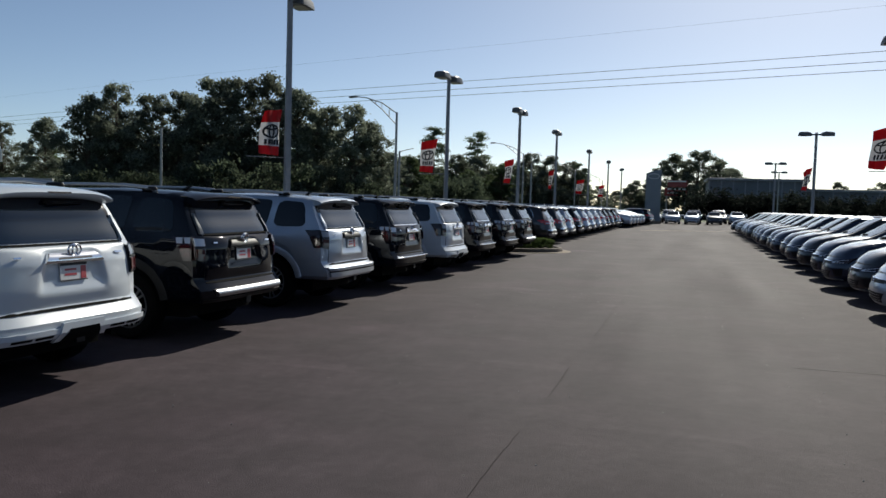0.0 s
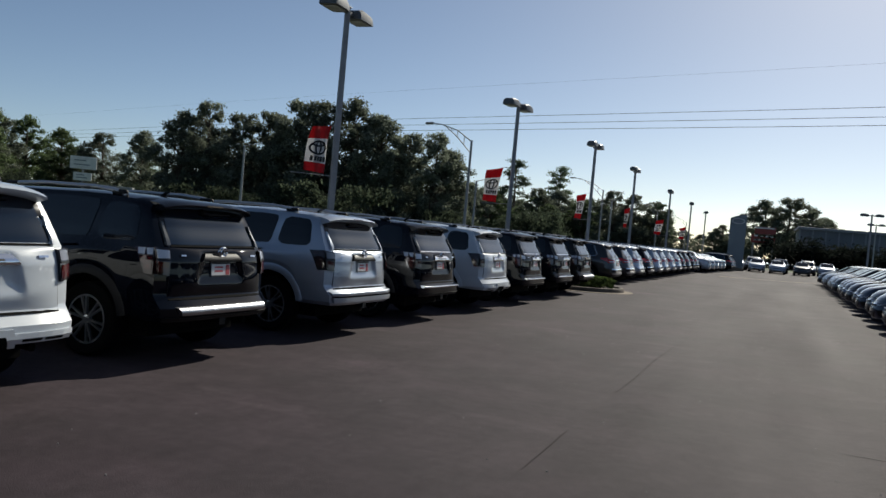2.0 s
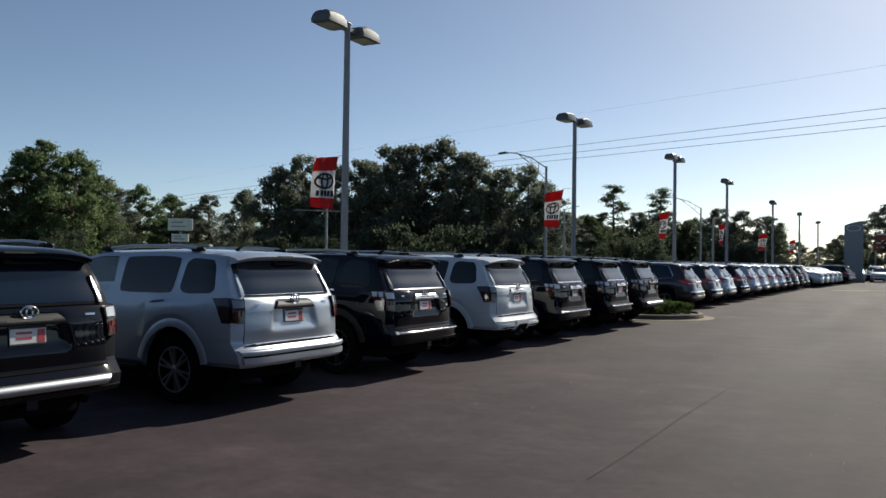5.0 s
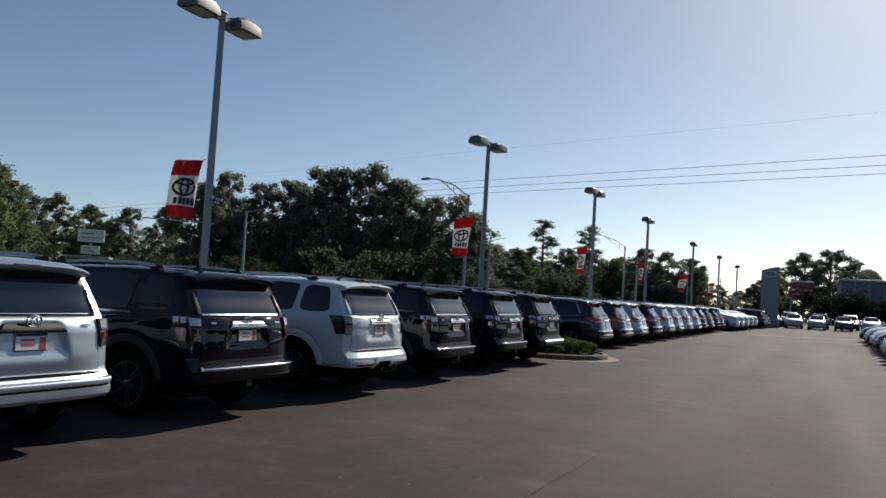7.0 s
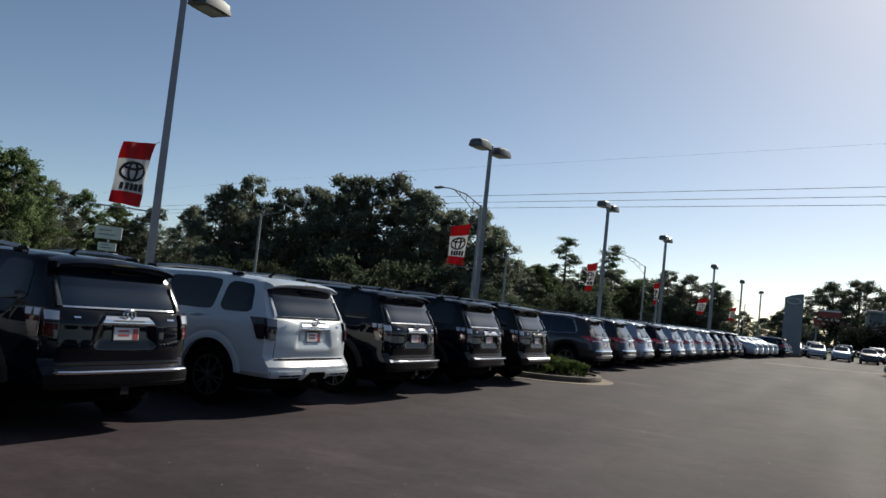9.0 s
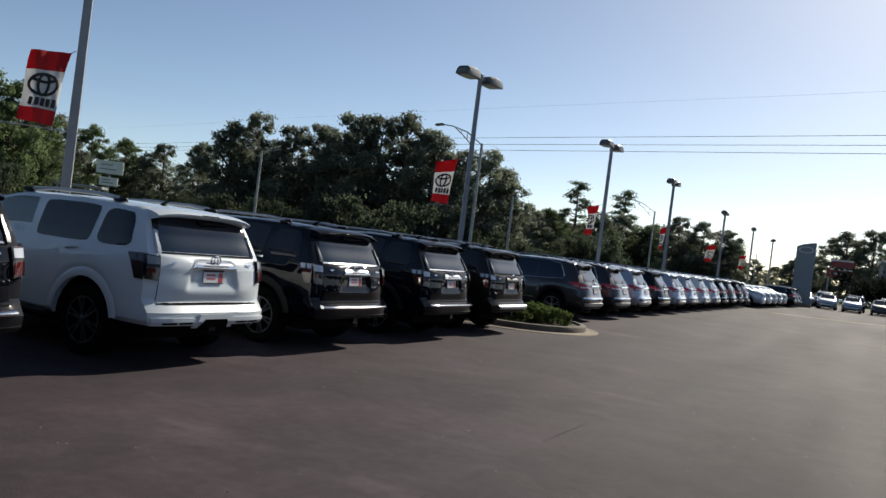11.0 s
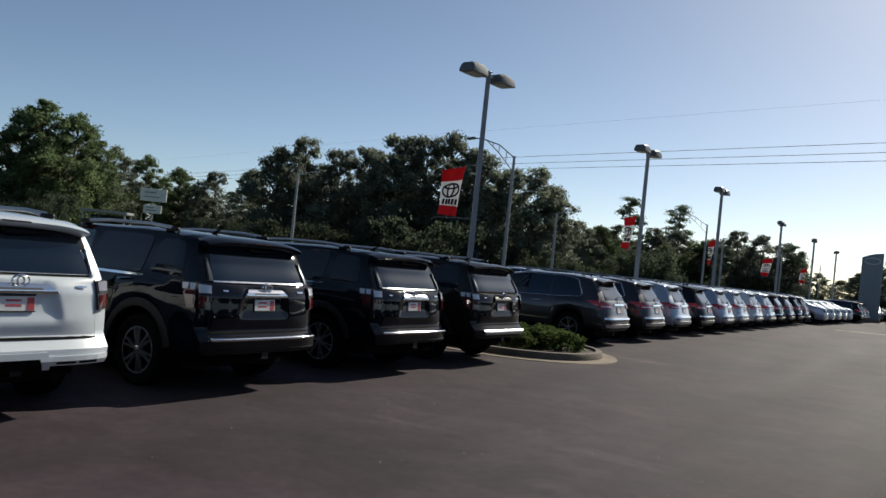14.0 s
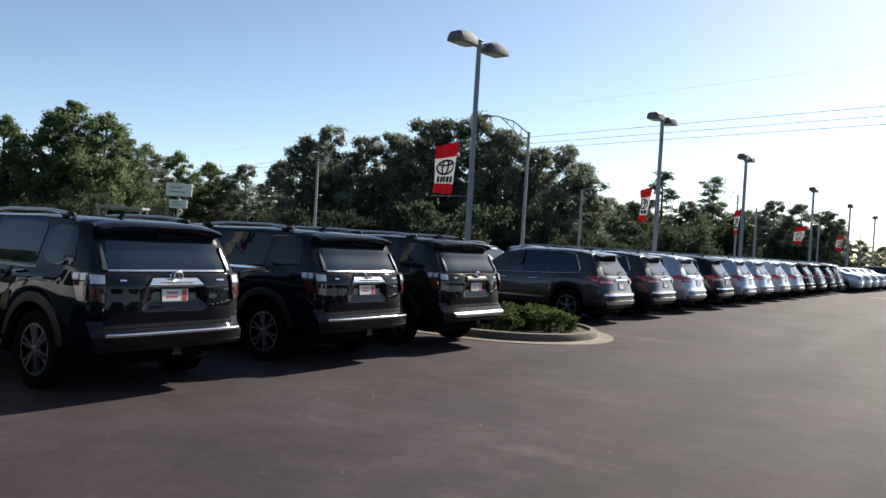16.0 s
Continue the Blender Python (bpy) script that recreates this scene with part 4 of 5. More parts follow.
def build_ground():
    xs = [-4000, -600, -120, -60, -32.0, -22.0, -14.2, -6, -3, 0, 3, 3.5, 4, 4.5, 5, 7, 10, 13, 19, 30, 60, 120, 600, 4000]
    ys = [-4000, -300, -60, -30, -10, 0, 10, 20, 30, 40, 60, 80, 118, 200, 600, 4000]
    bm = bmesh.new()
    vr = grid_faces(bm, [[(x, y, gz(x)) for y in ys] for x in xs])
    bmesh.ops.recalc_face_normals(bm, faces=bm.faces)
    me = bpy.data.meshes.new("ground")
    for f in bm.faces:
        c = f.calc_center_median()
        lot = -14.2 < c.x < 60 and -60 < c.y < 118
        road = -32 < c.x < -22
        f.material_index = 0 if lot or road else 1
        if f.normal.z < 0:
            f.normal_flip()
    bm.to_mesh(me)
    bm.free()
    me.materials.append(M["asphalt"])
    me.materials.append(M["grass"])
    tagged(new("ground", me), "dark grey asphalt car lot with grass beyond it", "ground", kind="structure")


build_ground()


M["crack"] = mat("crack_filler", (0.025, 0.021, 0.021), 0.95, spec=0.1, var=0.3, scale=4)
M["scuff"] = mat("pale_scuff", (0.066, 0.060, 0.056), 0.9, var=0.4, scale=5)


def seam(name, x0, y0, x1, y1, wide, material, label, seed, gap=0.0):
    """A thin worn joint in the asphalt, its width and line uneven."""
    rnd = random.Random(seed)
    bm = bmesh.new()
    n = int(math.hypot(x1 - x0, y1 - y0) / 0.12)
    run, row = [], []
    for i in range(n + 1):
        t = i / n
        keep = math.sin(i * 0.21 + seed) + math.sin(i * 0.083 + 2 * seed) > gap
        w = wide * rnd.uniform(0.35, 1.0)
        px, py = x0 + (x1 - x0) * t, y0 + (y1 - y0) * t
        o = 0.012 * math.sin(i * 0.17) + rnd.uniform(-0.004, 0.004)
        dx, dy = (y1 - y0), -(x1 - x0)
        l = math.hypot(dx, dy)
        q = [(px + dx / l * (o + s * w), py + dy / l * (o + s * w)) for s in (-1, 1)]
        row.append([(a, c, gz(a) + 0.005) for a, c in q])
        if not keep or i == n:
            if len(row) > 2:
                run.append(row)
            row = []
    for row in run:
        grid_faces(bm, row)
    bmesh.ops.recalc_face_normals(bm, faces=bm.faces)
    tagged(mesh_ob(name, bm, material), label, "crack", kind="structure")


seam("asphalt_seam", 1.26, 0.6, 1.25, 19.0, 0.003, M["crack"], "worn broken seam running along the asphalt aisle", 3, -0.35)
seam("asphalt_joint", 2.5, 8.7, 5.0, 8.45, 0.012, M["scuff"], "pale worn joint across the asphalt", 5, -0.6)


M["grit"] = mat("pale_grit", (0.30, 0.29, 0.28), 0.9, objrand=0.2)


def grit():
    rnd = random.Random(4)
    bm = bmesh.new()
    for i in range(150):
        x, y, r = rnd.uniform(-1.8, 4.8), rnd.uniform(1, 22), rnd.uniform(0.003, 0.006)
        bmesh.ops.create_icosphere(bm, subdivisions=1, radius=r, matrix=Matrix.Translation((x, y, gz(x) + r * 0.6)))
    tagged(mesh_ob("loose_grit", bm, M["grit"]), "pale loose grit scattered on dark asphalt", "grit", kind="stuff")


grit()

def cross_gutter():
    """A shallow concrete gutter across the aisle."""
    bm = bmesh.new()
    rows = []
    for i in range(25):
        t = i / 24
        x, y = -1.4 + 6.8 * t, 63.6 + 5.6 * t
        rows.append([(x, y - 0.6, gz(x) + 0.004), (x, y - 0.25, gz(x) + 0.012), (x, y + 0.25, gz(x) + 0.012), (x, y + 0.6, gz(x) + 0.004)])
    grid_faces(bm, rows)
    bmesh.ops.recalc_face_normals(bm, faces=bm.faces)
    tagged(mesh_ob("gutter", bm, M["kerb"]), "pale concrete gutter across the asphalt aisle", "gutter", kind="structure")


cross_gutter()

# ---- the row of SUVs on the near side ----
REAR_X = -2.75
ROW = [
    ("white", 4.76, "body", False, "alloy", "white SUV with tinted rear glass and body-coloured bumper"),
    ("black", 7.78, "satin", False, "alloy", "black SUV with a bright silver rear bumper"),
    ("silver", 11.03, "satin", False, "alloy", "silver SUV with black tail lamps, parked tail out"),
    ("black", 13.94, "chrome", True, "darkalloy", "glossy black SUV with a thin chrome bumper strip"),
    ("white", 17.11, "body", False, "darkalloy", "white SUV with tinted rear glass and body-coloured bumper"),
    ("black", 19.98, "chrome", True, "alloy", "glossy black SUV with a thin chrome bumper strip"),
    ("black", 23.02, "chrome", True, "alloy", "glossy black SUV with a thin chrome bumper strip"),
    ("bronze", 25.75, "satin", False, "darkalloy", "dark brown-black SUV beside the planted kerb island"),
]
cache = {}
for colour, y, step, lim, rim, lab in ROW:
    key = (colour, step, lim, rim)
    m = pose(-2.58 if y < 5 else REAR_X, y, 0, 0, 0, 180)
    if key in cache:
        copy_thing(cache[key], m)
    else:
        cache[key] = build_suv(colour, lab, step, rim, lim)
        cache[key].matrix_basis = m
copy_thing(cache[("black", "satin", False, "alloy")], pose(REAR_X, 1.4, 0, 0, 0, 180))

# ---- crossovers past the island ----
CROSS = ["brown", "darkgrey", "silver", "black", "silver", "silver", "white", "silver", "black", "grey", "black", "darkgrey"]
NAMES = {"brown": "dark grey-brown", "grey": "dark grey", "darkgrey": "charcoal", "silver": "silver", "black": "black", "white": "white", "blue": "dark blue"}
ccache = {}
for i, c in enumerate(CROSS):
    m = pose(-3.1 + 0.03 * math.sin(i * 2.1), 32.75 + 3.02 * i, 0, 0, 0, 180)
    if c in ccache:
        copy_thing(ccache[c], m)
    else:
        ccache[c] = build_crossover(c, NAMES[c] + " crossover with red tail lamps, parked tail out", "darkalloy")
        ccache[c].matrix_basis = m

# ---- sedans on the other side of the aisle, noses to the aisle ----
SED = ["darkgrey", "silver", "darkgrey", "blue", "blue", "darkgrey", "blue", "grey", "blue", "blue", "darkgrey", "blue", "blue", "grey", "grey", "blue", "silver", "silver", "grey", "silver", "blue", "darkgrey", "silver"]
scache = {}
TILT = Matrix.Rotation(-math.atan(SLOPE), 4, "Y") @ Matrix.Rotation(math.pi, 4, "Z")
rnd = random.Random(7)
for i, c in enumerate(SED):
    nose = 5.35 + rnd.uniform(-0.1, 0.1)
    x = nose + 4.65
    m = Matrix.Translation((x, 11.1 + 2.5 * i, gz(x))) @ TILT
    if c in scache:
        copy_thing(scache[c], m)
    else:
        scache[c] = build_sedan(c, NAMES[c] + " sedan parked nose out with sky-reflecting windscreen", "darkalloy" if c in ("black", "blue") else "alloy")
        scache[c].matrix_basis = m
        scache[c].scale.z = 1.05

# ---- far sedans and vehicles at the end of the aisle ----
for i, c in enumerate(["silver", "silver", "silver", "silver", "silver"]):
    copy_thing(scache[c], pose(-2.5 + 0.12 * i, 69.6 + 2.7 * i, 0, 0, 0, 180))
for i, c in enumerate(["black", "grey", "black"]):
    copy_thing(ccache[c], pose(-1.6, 84.5 + 2.9 * i, 0, 0, 0, 180))
for i, (x, c) in enumerate([(-4.3, "silver"), (-2.0, "silver"), (0.2, "silver"), (2.4, "silver"), (4.9, "grey"), (7.4, "silver")]):
    copy_thing(scache[c], pose(x, 101, gz(x), 0, 0, -90))
for x, c in ((-3.2, "black"), (-0.4, "darkgrey"), (2.6, "black"), (5.6, "grey")):
    copy_thing(ccache[c], pose(x, 107.5, gz(x), 0, 0, -90))
# ---- vehicles beyond the lamp posts, nose to nose with the first row ----
for y, c, k in ((27.2, "white", "c"), (36.3, "silver", "s"), (39.6, "white", "c"), (46.0, "silver", "c"), (13.5, "darkgrey", "c")):
    copy_thing((ccache if k == "c" else scache)[c], pose(-14.0, y, 0, 0, 0, 0))


# ---- kerb island with low shrubs ----
def island(x0, x1, y0, y1):
    r = (y1 - y0) / 2
    cy = (y0 + y1) / 2

    def outline(g, n=18):
        pts = [(x0, cy + (r + g))]
        pts += [(x1 - r + (r + g) * math.sin(math.pi * k / n), cy + (r + g) * math.cos(math.pi * k / n)) for k in range(n + 1)]
        pts.append((x0, cy - (r + g)))
        return pts

    ob = thing("kerb_island", "planted concrete kerb island at the end of the row", "traffic island")
    bm = bmesh.new()
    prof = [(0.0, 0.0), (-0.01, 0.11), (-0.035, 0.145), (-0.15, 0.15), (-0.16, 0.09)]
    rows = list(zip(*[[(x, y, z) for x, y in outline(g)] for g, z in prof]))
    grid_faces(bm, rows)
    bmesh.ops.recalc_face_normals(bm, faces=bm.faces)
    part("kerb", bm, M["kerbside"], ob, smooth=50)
    bm = bmesh.new()
    prof = [(0.31, 0.0), (0.30, 0.012), (-0.02, 0.02)]
    rows = list(zip(*[[(x, y, z) for x, y in outline(g)] for g, z in prof]))
    grid_faces(bm, rows)
    bmesh.ops.recalc_face_normals(bm, faces=bm.faces)
    part("gutter", bm, M["kerb"], ob, "pale concrete gutter strip")
    bm = bmesh.new()
    o = outline(-0.15)
    bm.faces.new([bm.verts.new((x, y, 0.10)) for x, y in o])
    part("soil", bm, M["soil"], ob)
    rnd = random.Random(3)
    # each shrub: many small leaves on short stems
    n = 0
    sx = x1 - 0.78
    base = None
    bms = []
    for v in range(3):
        bm = bmesh.new()
        for k in range(1500):
            a, e = rnd.uniform(0, 2 * math.pi), rnd.uniform(-0.1, 1.0)
            rr = rnd.uniform(0.55, 1.0) ** 0.5
            bump = 0.84 + 0.18 * math.sin(3 * a + v) * math.cos(5 * e + v)
            p = Vector((0.62 * rr * bump * math.cos(a) * math.sqrt(max(0, 1 - e * e * 0.9)), 0.62 * rr * bump * math.sin(a) * math.sqrt(max(0, 1 - e * e * 0.9)), max(0.02, 0.40 * rr * bump * e + 0.06)))
            s = rnd.uniform(0.035, 0.065)
            m = Matrix.Translation(p) @ Euler((rnd.uniform(-0.9, 0.9), rnd.uniform(-0.9, 0.9), rnd.uniform(0, 6.28))).to_matrix().to_4x4()
            vs = [bm.verts.new(m @ Vector(q)) for q in ((-s * 0.5, 0, 0), (0, -s * 0.35, 0.3 * s), (s * 1.3, 0, 0), (0, s * 0.35, 0.3 * s))]
            bm.faces.new(vs)
        for k in range(14):
            a = 6.28 * k / 14
            tube(bm, [(0, 0, 0.0), (0.16 * math.cos(a), 0.3 * math.sin(a), 0.22)], [0.012, 0.005], 4)
        me = bpy.data.meshes.new("shrub")
        bm.to_mesh(me)
        bm.free()
        me.materials.append(M["hedge"])
        bms.append(me)
    x = sx
    while x > x0:
        wy = r - 0.72 if x < x1 - r else math.sqrt(max(0, (r - 0.55) ** 2 - (x - (x1 - r)) ** 2))
        cnt = max(1, int(2 * wy / 0.75))
        for q in range(cnt):
            y = cy + (-wy + 2 * wy * (q + 0.5) / cnt)
            s = new("shrub", bms[n % 3])
            sc = rnd.uniform(0.88, 1.12)
            s.matrix_basis = Matrix.Translation((x + rnd.uniform(-0.1, 0.1), y, 0.095)) @ Matrix.Rotation(rnd.uniform(0, 6.28), 4, "Z") @ Matrix.Diagonal((sc, sc, sc, 1))
            tagged(s, "low clipped green shrub planted on the kerb island", "shrub", "shrubs on the island")
            n += 1
        x -= 0.72
    return ob


island(-8.0, -2.15, 27.0, 30.55)


# ---- lamp posts with flags ----
def lamp_post(along):
    """Two hooded heads on a tapered pole; along is the axis on which the heads lie."""
    e = thing("lamp_post", "tall grey steel parking-lot lamp post with two hooded heads", "lamp post", "lamp posts of the lot")
    part("base", tube(bmesh.new(), [(0, 0, 0), (0, 0, 0.62), (0, 0, 0.66)], [0.28, 0.28, 0.25], 16), M["kerb"], e, "concrete base", smooth=40)
    bm = bmesh.new()
    sides = 4
    tube(bm, [(0, 0, 0.66), (0, 0, 7.35)], [0.115, 0.085], sides)
    bmesh.ops.rotate(bm, verts=bm.verts, cent=(0, 0, 0), matrix=Matrix.Rotation(radians(45), 3, "Z"))
    part("pole", bm, M["galv"], e)
    part("base_plate", boxm(-0.19, 0.19, -0.19, 0.19, 0.66, 0.685), M["galv"], e)
    part("pole_cap", boxm(-0.09, 0.09, -0.09, 0.09, 7.35, 7.38, 0.01), M["galv"], e)
    rz = Matrix.Rotation(along, 4, "Z")
    for s in (1, -1):
        bm = boxm(min(s * 0.05, s * 0.38), max(s * 0.05, s * 0.38), -0.05, 0.05, 7.18, 7.28)
        bmesh.ops.transform(bm, matrix=rz, verts=bm.verts)
        part("arm", bm, M["head"], e)
        bm = bmesh.new()
        rows = []
        for q, (hw, zt) in ((0.30, (0.17, 7.33)), (0.36, (0.24, 7.38)), (0.55, (0.27, 7.44)), (0.9, (0.27, 7.43)), (1.08, (0.26, 7.40)), (1.13, (0.25, 7.28))):
            rows.append([(s * q, -hw, 7.14), (s * q, -hw, 7.22), (s * q, -hw * 0.9, zt - 0.06), (s * q, -hw * 0.58, zt), (s * q, hw * 0.58, zt), (s * q, hw * 0.9, zt - 0.06), (s * q, hw, 7.22), (s * q, hw, 7.14)])
        vr = grid_faces(bm, rows)
        bm.faces.new(vr[0])
        bm.faces.new(vr[-1][::-1])
        for a, b in zip(vr, vr[1:]):
            bm.faces.new((a[0], b[0], b[-1], a[-1]))
        bmesh.ops.recalc_face_normals(bm, faces=bm.faces)
        bmesh.ops.transform(bm, matrix=rz, verts=bm.verts)
        h = part("lamp_head", bm, M["head"], e, "hooded floodlight head", smooth=22)
        bm = boxm(min(s * 0.45, s * 1.02), max(s * 0.45, s * 1.02), -0.19, 0.19, 7.125, 7.136)
        bmesh.ops.transform(bm, matrix=rz, verts=bm.verts)
        part("diffuser", bm, M["diffuser"], h)
    return e


def flag(seed, near0=0.45, dn=0.28, far0=1.12, slant=0.16, z0=3.05, z1=4.60):
    """A banner held between two arms of a lamp post, blown by the wind."""
    rnd = random.Random(seed)
    e = thing("flag", "red and white vertical banner flag on a lamp post", "flag", "banner flags")
    ph = rnd.uniform(0, 6)
    twist = rnd.uniform(-0.12, 0.18)

    def P(a, b):
        # a: 0 near the pole .. 1 outer edge; b: 0 top .. 1 bottom
        near = near0 + dn * b + 0.03 * math.sin(b * 4 + ph)
        far = far0 + 0.10 * b + 0.02 * math.sin(b * 6 + ph)
        xx = near + (far - near) * a
        top, bot = z1 - slant * a, z0 - 0.05 * (1 - a)
        zz = top + (bot - top) * b
        yy = 0.07 * math.sin(ph + 4.5 * a + 2.5 * b) + 0.03 * math.sin(ph * 2 + 11 * a + 3 * b) + twist * math.sin(3 * b) * a
        return Vector((-xx, yy, zz))

    def cloth(name, b0, b1, material, a0=0.0, a1=1.0, off=0.0, n=14, k=12):
        rows = [[P(a0 + (a1 - a0) * i / n, b0 + (b1 - b0) * j / k) + Vector((0, off, 0)) for j in range(k + 1)] for i in range(n + 1)]
        bm = extrude_patch(rows, 0.004, (0, 1, 0))
        return part(name, bm, material, e, smooth=60)

    cloth("red_band", 0.0, 0.27, M["flagred"])
    w = cloth("white_band", 0.27, 0.80, M["flagwhite"])
    cloth("red_band", 0.80, 1.0, M["flagred"])
    for off in (-0.012, 0.012):
        for ra, rb, ca, cb in ((0.38, 0.145, 0.5, 0.47), (0.15, 0.145, 0.5, 0.47), (0.30, 0.05, 0.5, 0.385)):
            bm = tube(bmesh.new(), [P(ca + ra * math.cos(t), cb + rb * math.sin(t)) + Vector((0, off, 0)) for t in [2 * math.pi * i / 24 for i in range(25)]], 0.024, 5, False)
            part("emblem_ring", bm, M["ink"], w)
        for k in range(5):
            a = 0.14 + 0.155 * k
            part("lettering_bar", tube(bmesh.new(), [P(a, 0.66) + Vector((0, off, 0)), P(a, 0.765) + Vector((0, off, 0))], 0.034, 5), M["ink"], w)
    part("tie_cord", tube(bmesh.new(), [(-0.10, 0, z1 + 0.03), P(0, 0)], 0.008, 5), M["galv"], e)
    for z, ext in ((z0 - 0.08, 1.30),):
        bm = bmesh.new()
        tube(bm, [(0.16, 0, z), (-ext, 0, z - 0.02)], 0.014, 6)
        part("banner_arm", bm, M["galv"], e)
    return e


LAMPS = [(-8.45, 19.18), (-8.35, 33.87), (-8.14, 48.46), (-8.15, 62.7), (-8.2, 84.0), (-8.1, 103.0), (-8.1, 123.0)]
proto = lamp_post(math.pi / 2)
proto.matrix_basis = pose(*LAMPS[0], 0, 0, 0, 4)
for i, (x, y) in enumerate(LAMPS[1:]):
    copy_thing(proto, pose(x, y, 0, 0, 0, 3 * i - 5) @ Matrix.Diagonal((1, 1, 1.01 if i == 0 else 1.035, 1)))
proto_r = lamp_post(0.0)
RL = [(9.3, 29.0), (10.2, 58.5), (11.0, 95.0)]
proto_r.matrix_basis = pose(*RL[0], gz(RL[0][0]), 0, 0, 5)
for x, y in RL[1:]:
    copy_thing(proto_r, pose(x, y, gz(x), 0, 0, -4) @ Matrix.Diagonal((1, 1, 0.94, 1)))
copy_thing(proto_r, pose(14.5, 128.0, gz(14.5), 0, 0, 10))
for i, (x, y) in enumerate(LAMPS[:6]):
    flag(i + 1, *((0.12, 0.24, 0.76, 0.10, 2.9, 4.15) if i == 0 else (0.42, 0.25, 1.18, 0.16, 3.1))).matrix_basis = pose(x, y, 0, 0, 0, (62, 6, -30, -55, 10, -20)[i])
flag(11, 0.15, 0.70, 1.22, 0.30).matrix_basis = pose(RL[0][0], RL[0][1], gz(RL[0][0]), 0, 0, 0)
flag(12, 0.2, 0.5, 1.2, 0.3).matrix_basis = pose(RL[1][0], RL[1][1], gz(RL[1][0]), 0, 0, -60)


# ---- street lamps along the road, poles, sign, wires ----
def street_lamp():
    e = thing("street_lamp", "tall grey street lamp with a long truss arm", "street lamp", "street lamps along the road")
    part("pole", tube(bmesh.new(), [(0, 0, 0), (0, 0, 8.7)], [0.13, 0.09], 10), M["galv"], e, smooth=50)
    bm = bmesh.new()
    tube(bm, [(0, 0, 8.6), (-1.6, 0.8, 9.55), (-3.4, 1.8, 10.1), (-4.6, 2.5, 10.3)], 0.045, 6)
    part("arm", bm, M["galv"], e)
    bm = bmesh.new()
    tube(bm, [(0, 0, 7.7), (-1.6, 0.8, 9.05), (-3.0, 1.6, 9.95)], 0.04, 6)
    for a, b in (((-0.8, 0.4, 8.4), (-0.8, 0.4, 9.1)), ((-1.6, 0.8, 9.05), (-1.6, 0.8, 9.55)), ((-2.3, 1.2, 9.5), (-2.3, 1.2, 9.8))):
        tube(bm, [a, b], 0.03, 5)
    part("truss_brace", bm, M["galv"], e)
    bm = boxm(-0.45, 0.45, -0.16, 0.16, -0.09, 0.07, 0.06)
    bmesh.ops.transform(bm, matrix=Matrix.Translation((-4.95, 2.7, 10.32)) @ Matrix.Rotation(radians(-28), 4, "Z"), verts=bm.verts)
    part("lamp_head", bm, M["head"], e, smooth=40)
    return e


sl = street_lamp()
sl.matrix_basis = pose(-20.1, 58.2, 0)
for y in (106.0, 156.0, 205.0):
    copy_thing(sl, pose(-19.8, y, 0))



def twin_lamp(x, y):
    e = thing("street_lamp", "pale grey twin-arm street lamp in front of trees", "street lamp")
    part("pole", tube(bmesh.new(), [(0, 0, 0), (0, 0, 7.0)], [0.12, 0.09], 10), M["galv"], e, smooth=50)
    for s in (1, -1):
        part("arm", tube(bmesh.new(), [(0, 0, 6.9), (s * 1.0, s * 0.5, 7.5), (s * 1.9, s * 0.95, 7.75)], 0.05, 6), M["galv"], e)
        bm = boxm(-0.35, 0.35, -0.14, 0.14, -0.08, 0.06, 0.05)
        bmesh.ops.transform(bm, matrix=Matrix.Translation((s * 2.1, s * 1.05, 7.77)) @ Matrix.Rotation(radians(27), 4, "Z"), verts=bm.verts)
        part("lamp_head", bm, M["head"], e, smooth=40)
    e.matrix_basis = pose(x, y, 0)


twin_lamp(-61.3, 39.9)


def shelter(x, y):
    e = thing("shelter", "small flat-roofed roadside shelter on four posts", "shelter")
    part("roof", boxm(-1.7, 1.7, -1.1, 1.1, 2.05, 2.2, 0.03), M["roofing"], e)
    for a in (-1.5, 1.5):
        for c in (-0.9, 0.9):
            part("post", boxm(a - 0.06, a + 0.06, c - 0.06, c + 0.06, 0, 2.05), M["galv"], e)
    part("back_panel", boxm(-1.44, 1.44, 0.86, 0.90, 0.3, 1.95), M["glass"], e)
    e.matrix_basis = pose(x, y, 0, 0, 0, 40) @ Matrix.Diagonal((0.9, 0.9, 1.2, 1))


shelter(-45.0, 47.0)


def utility_pole(x, y, h):
    e = thing("utility_pole", "weathered grey roadside pole in front of trees", "pole", "roadside poles")
    part("shaft", tube(bmesh.new(), [(0, 0, 0), (0, 0, h)], [0.17, 0.12], 10), M["galv"], e, smooth=50)
    part("bracket", tube(bmesh.new(), [(0, 0, h - 0.1), (0.7, 0.9, h + 0.25), (1.3, 1.6, h + 0.45)], 0.05, 6), M["galv"], e)
    e.matrix_basis = pose(x, y, 0)


utility_pole(-56, 77, 9.3)
utility_pole(-34, 96, 8.2)
utility_pole(-23, 128, 8.6)


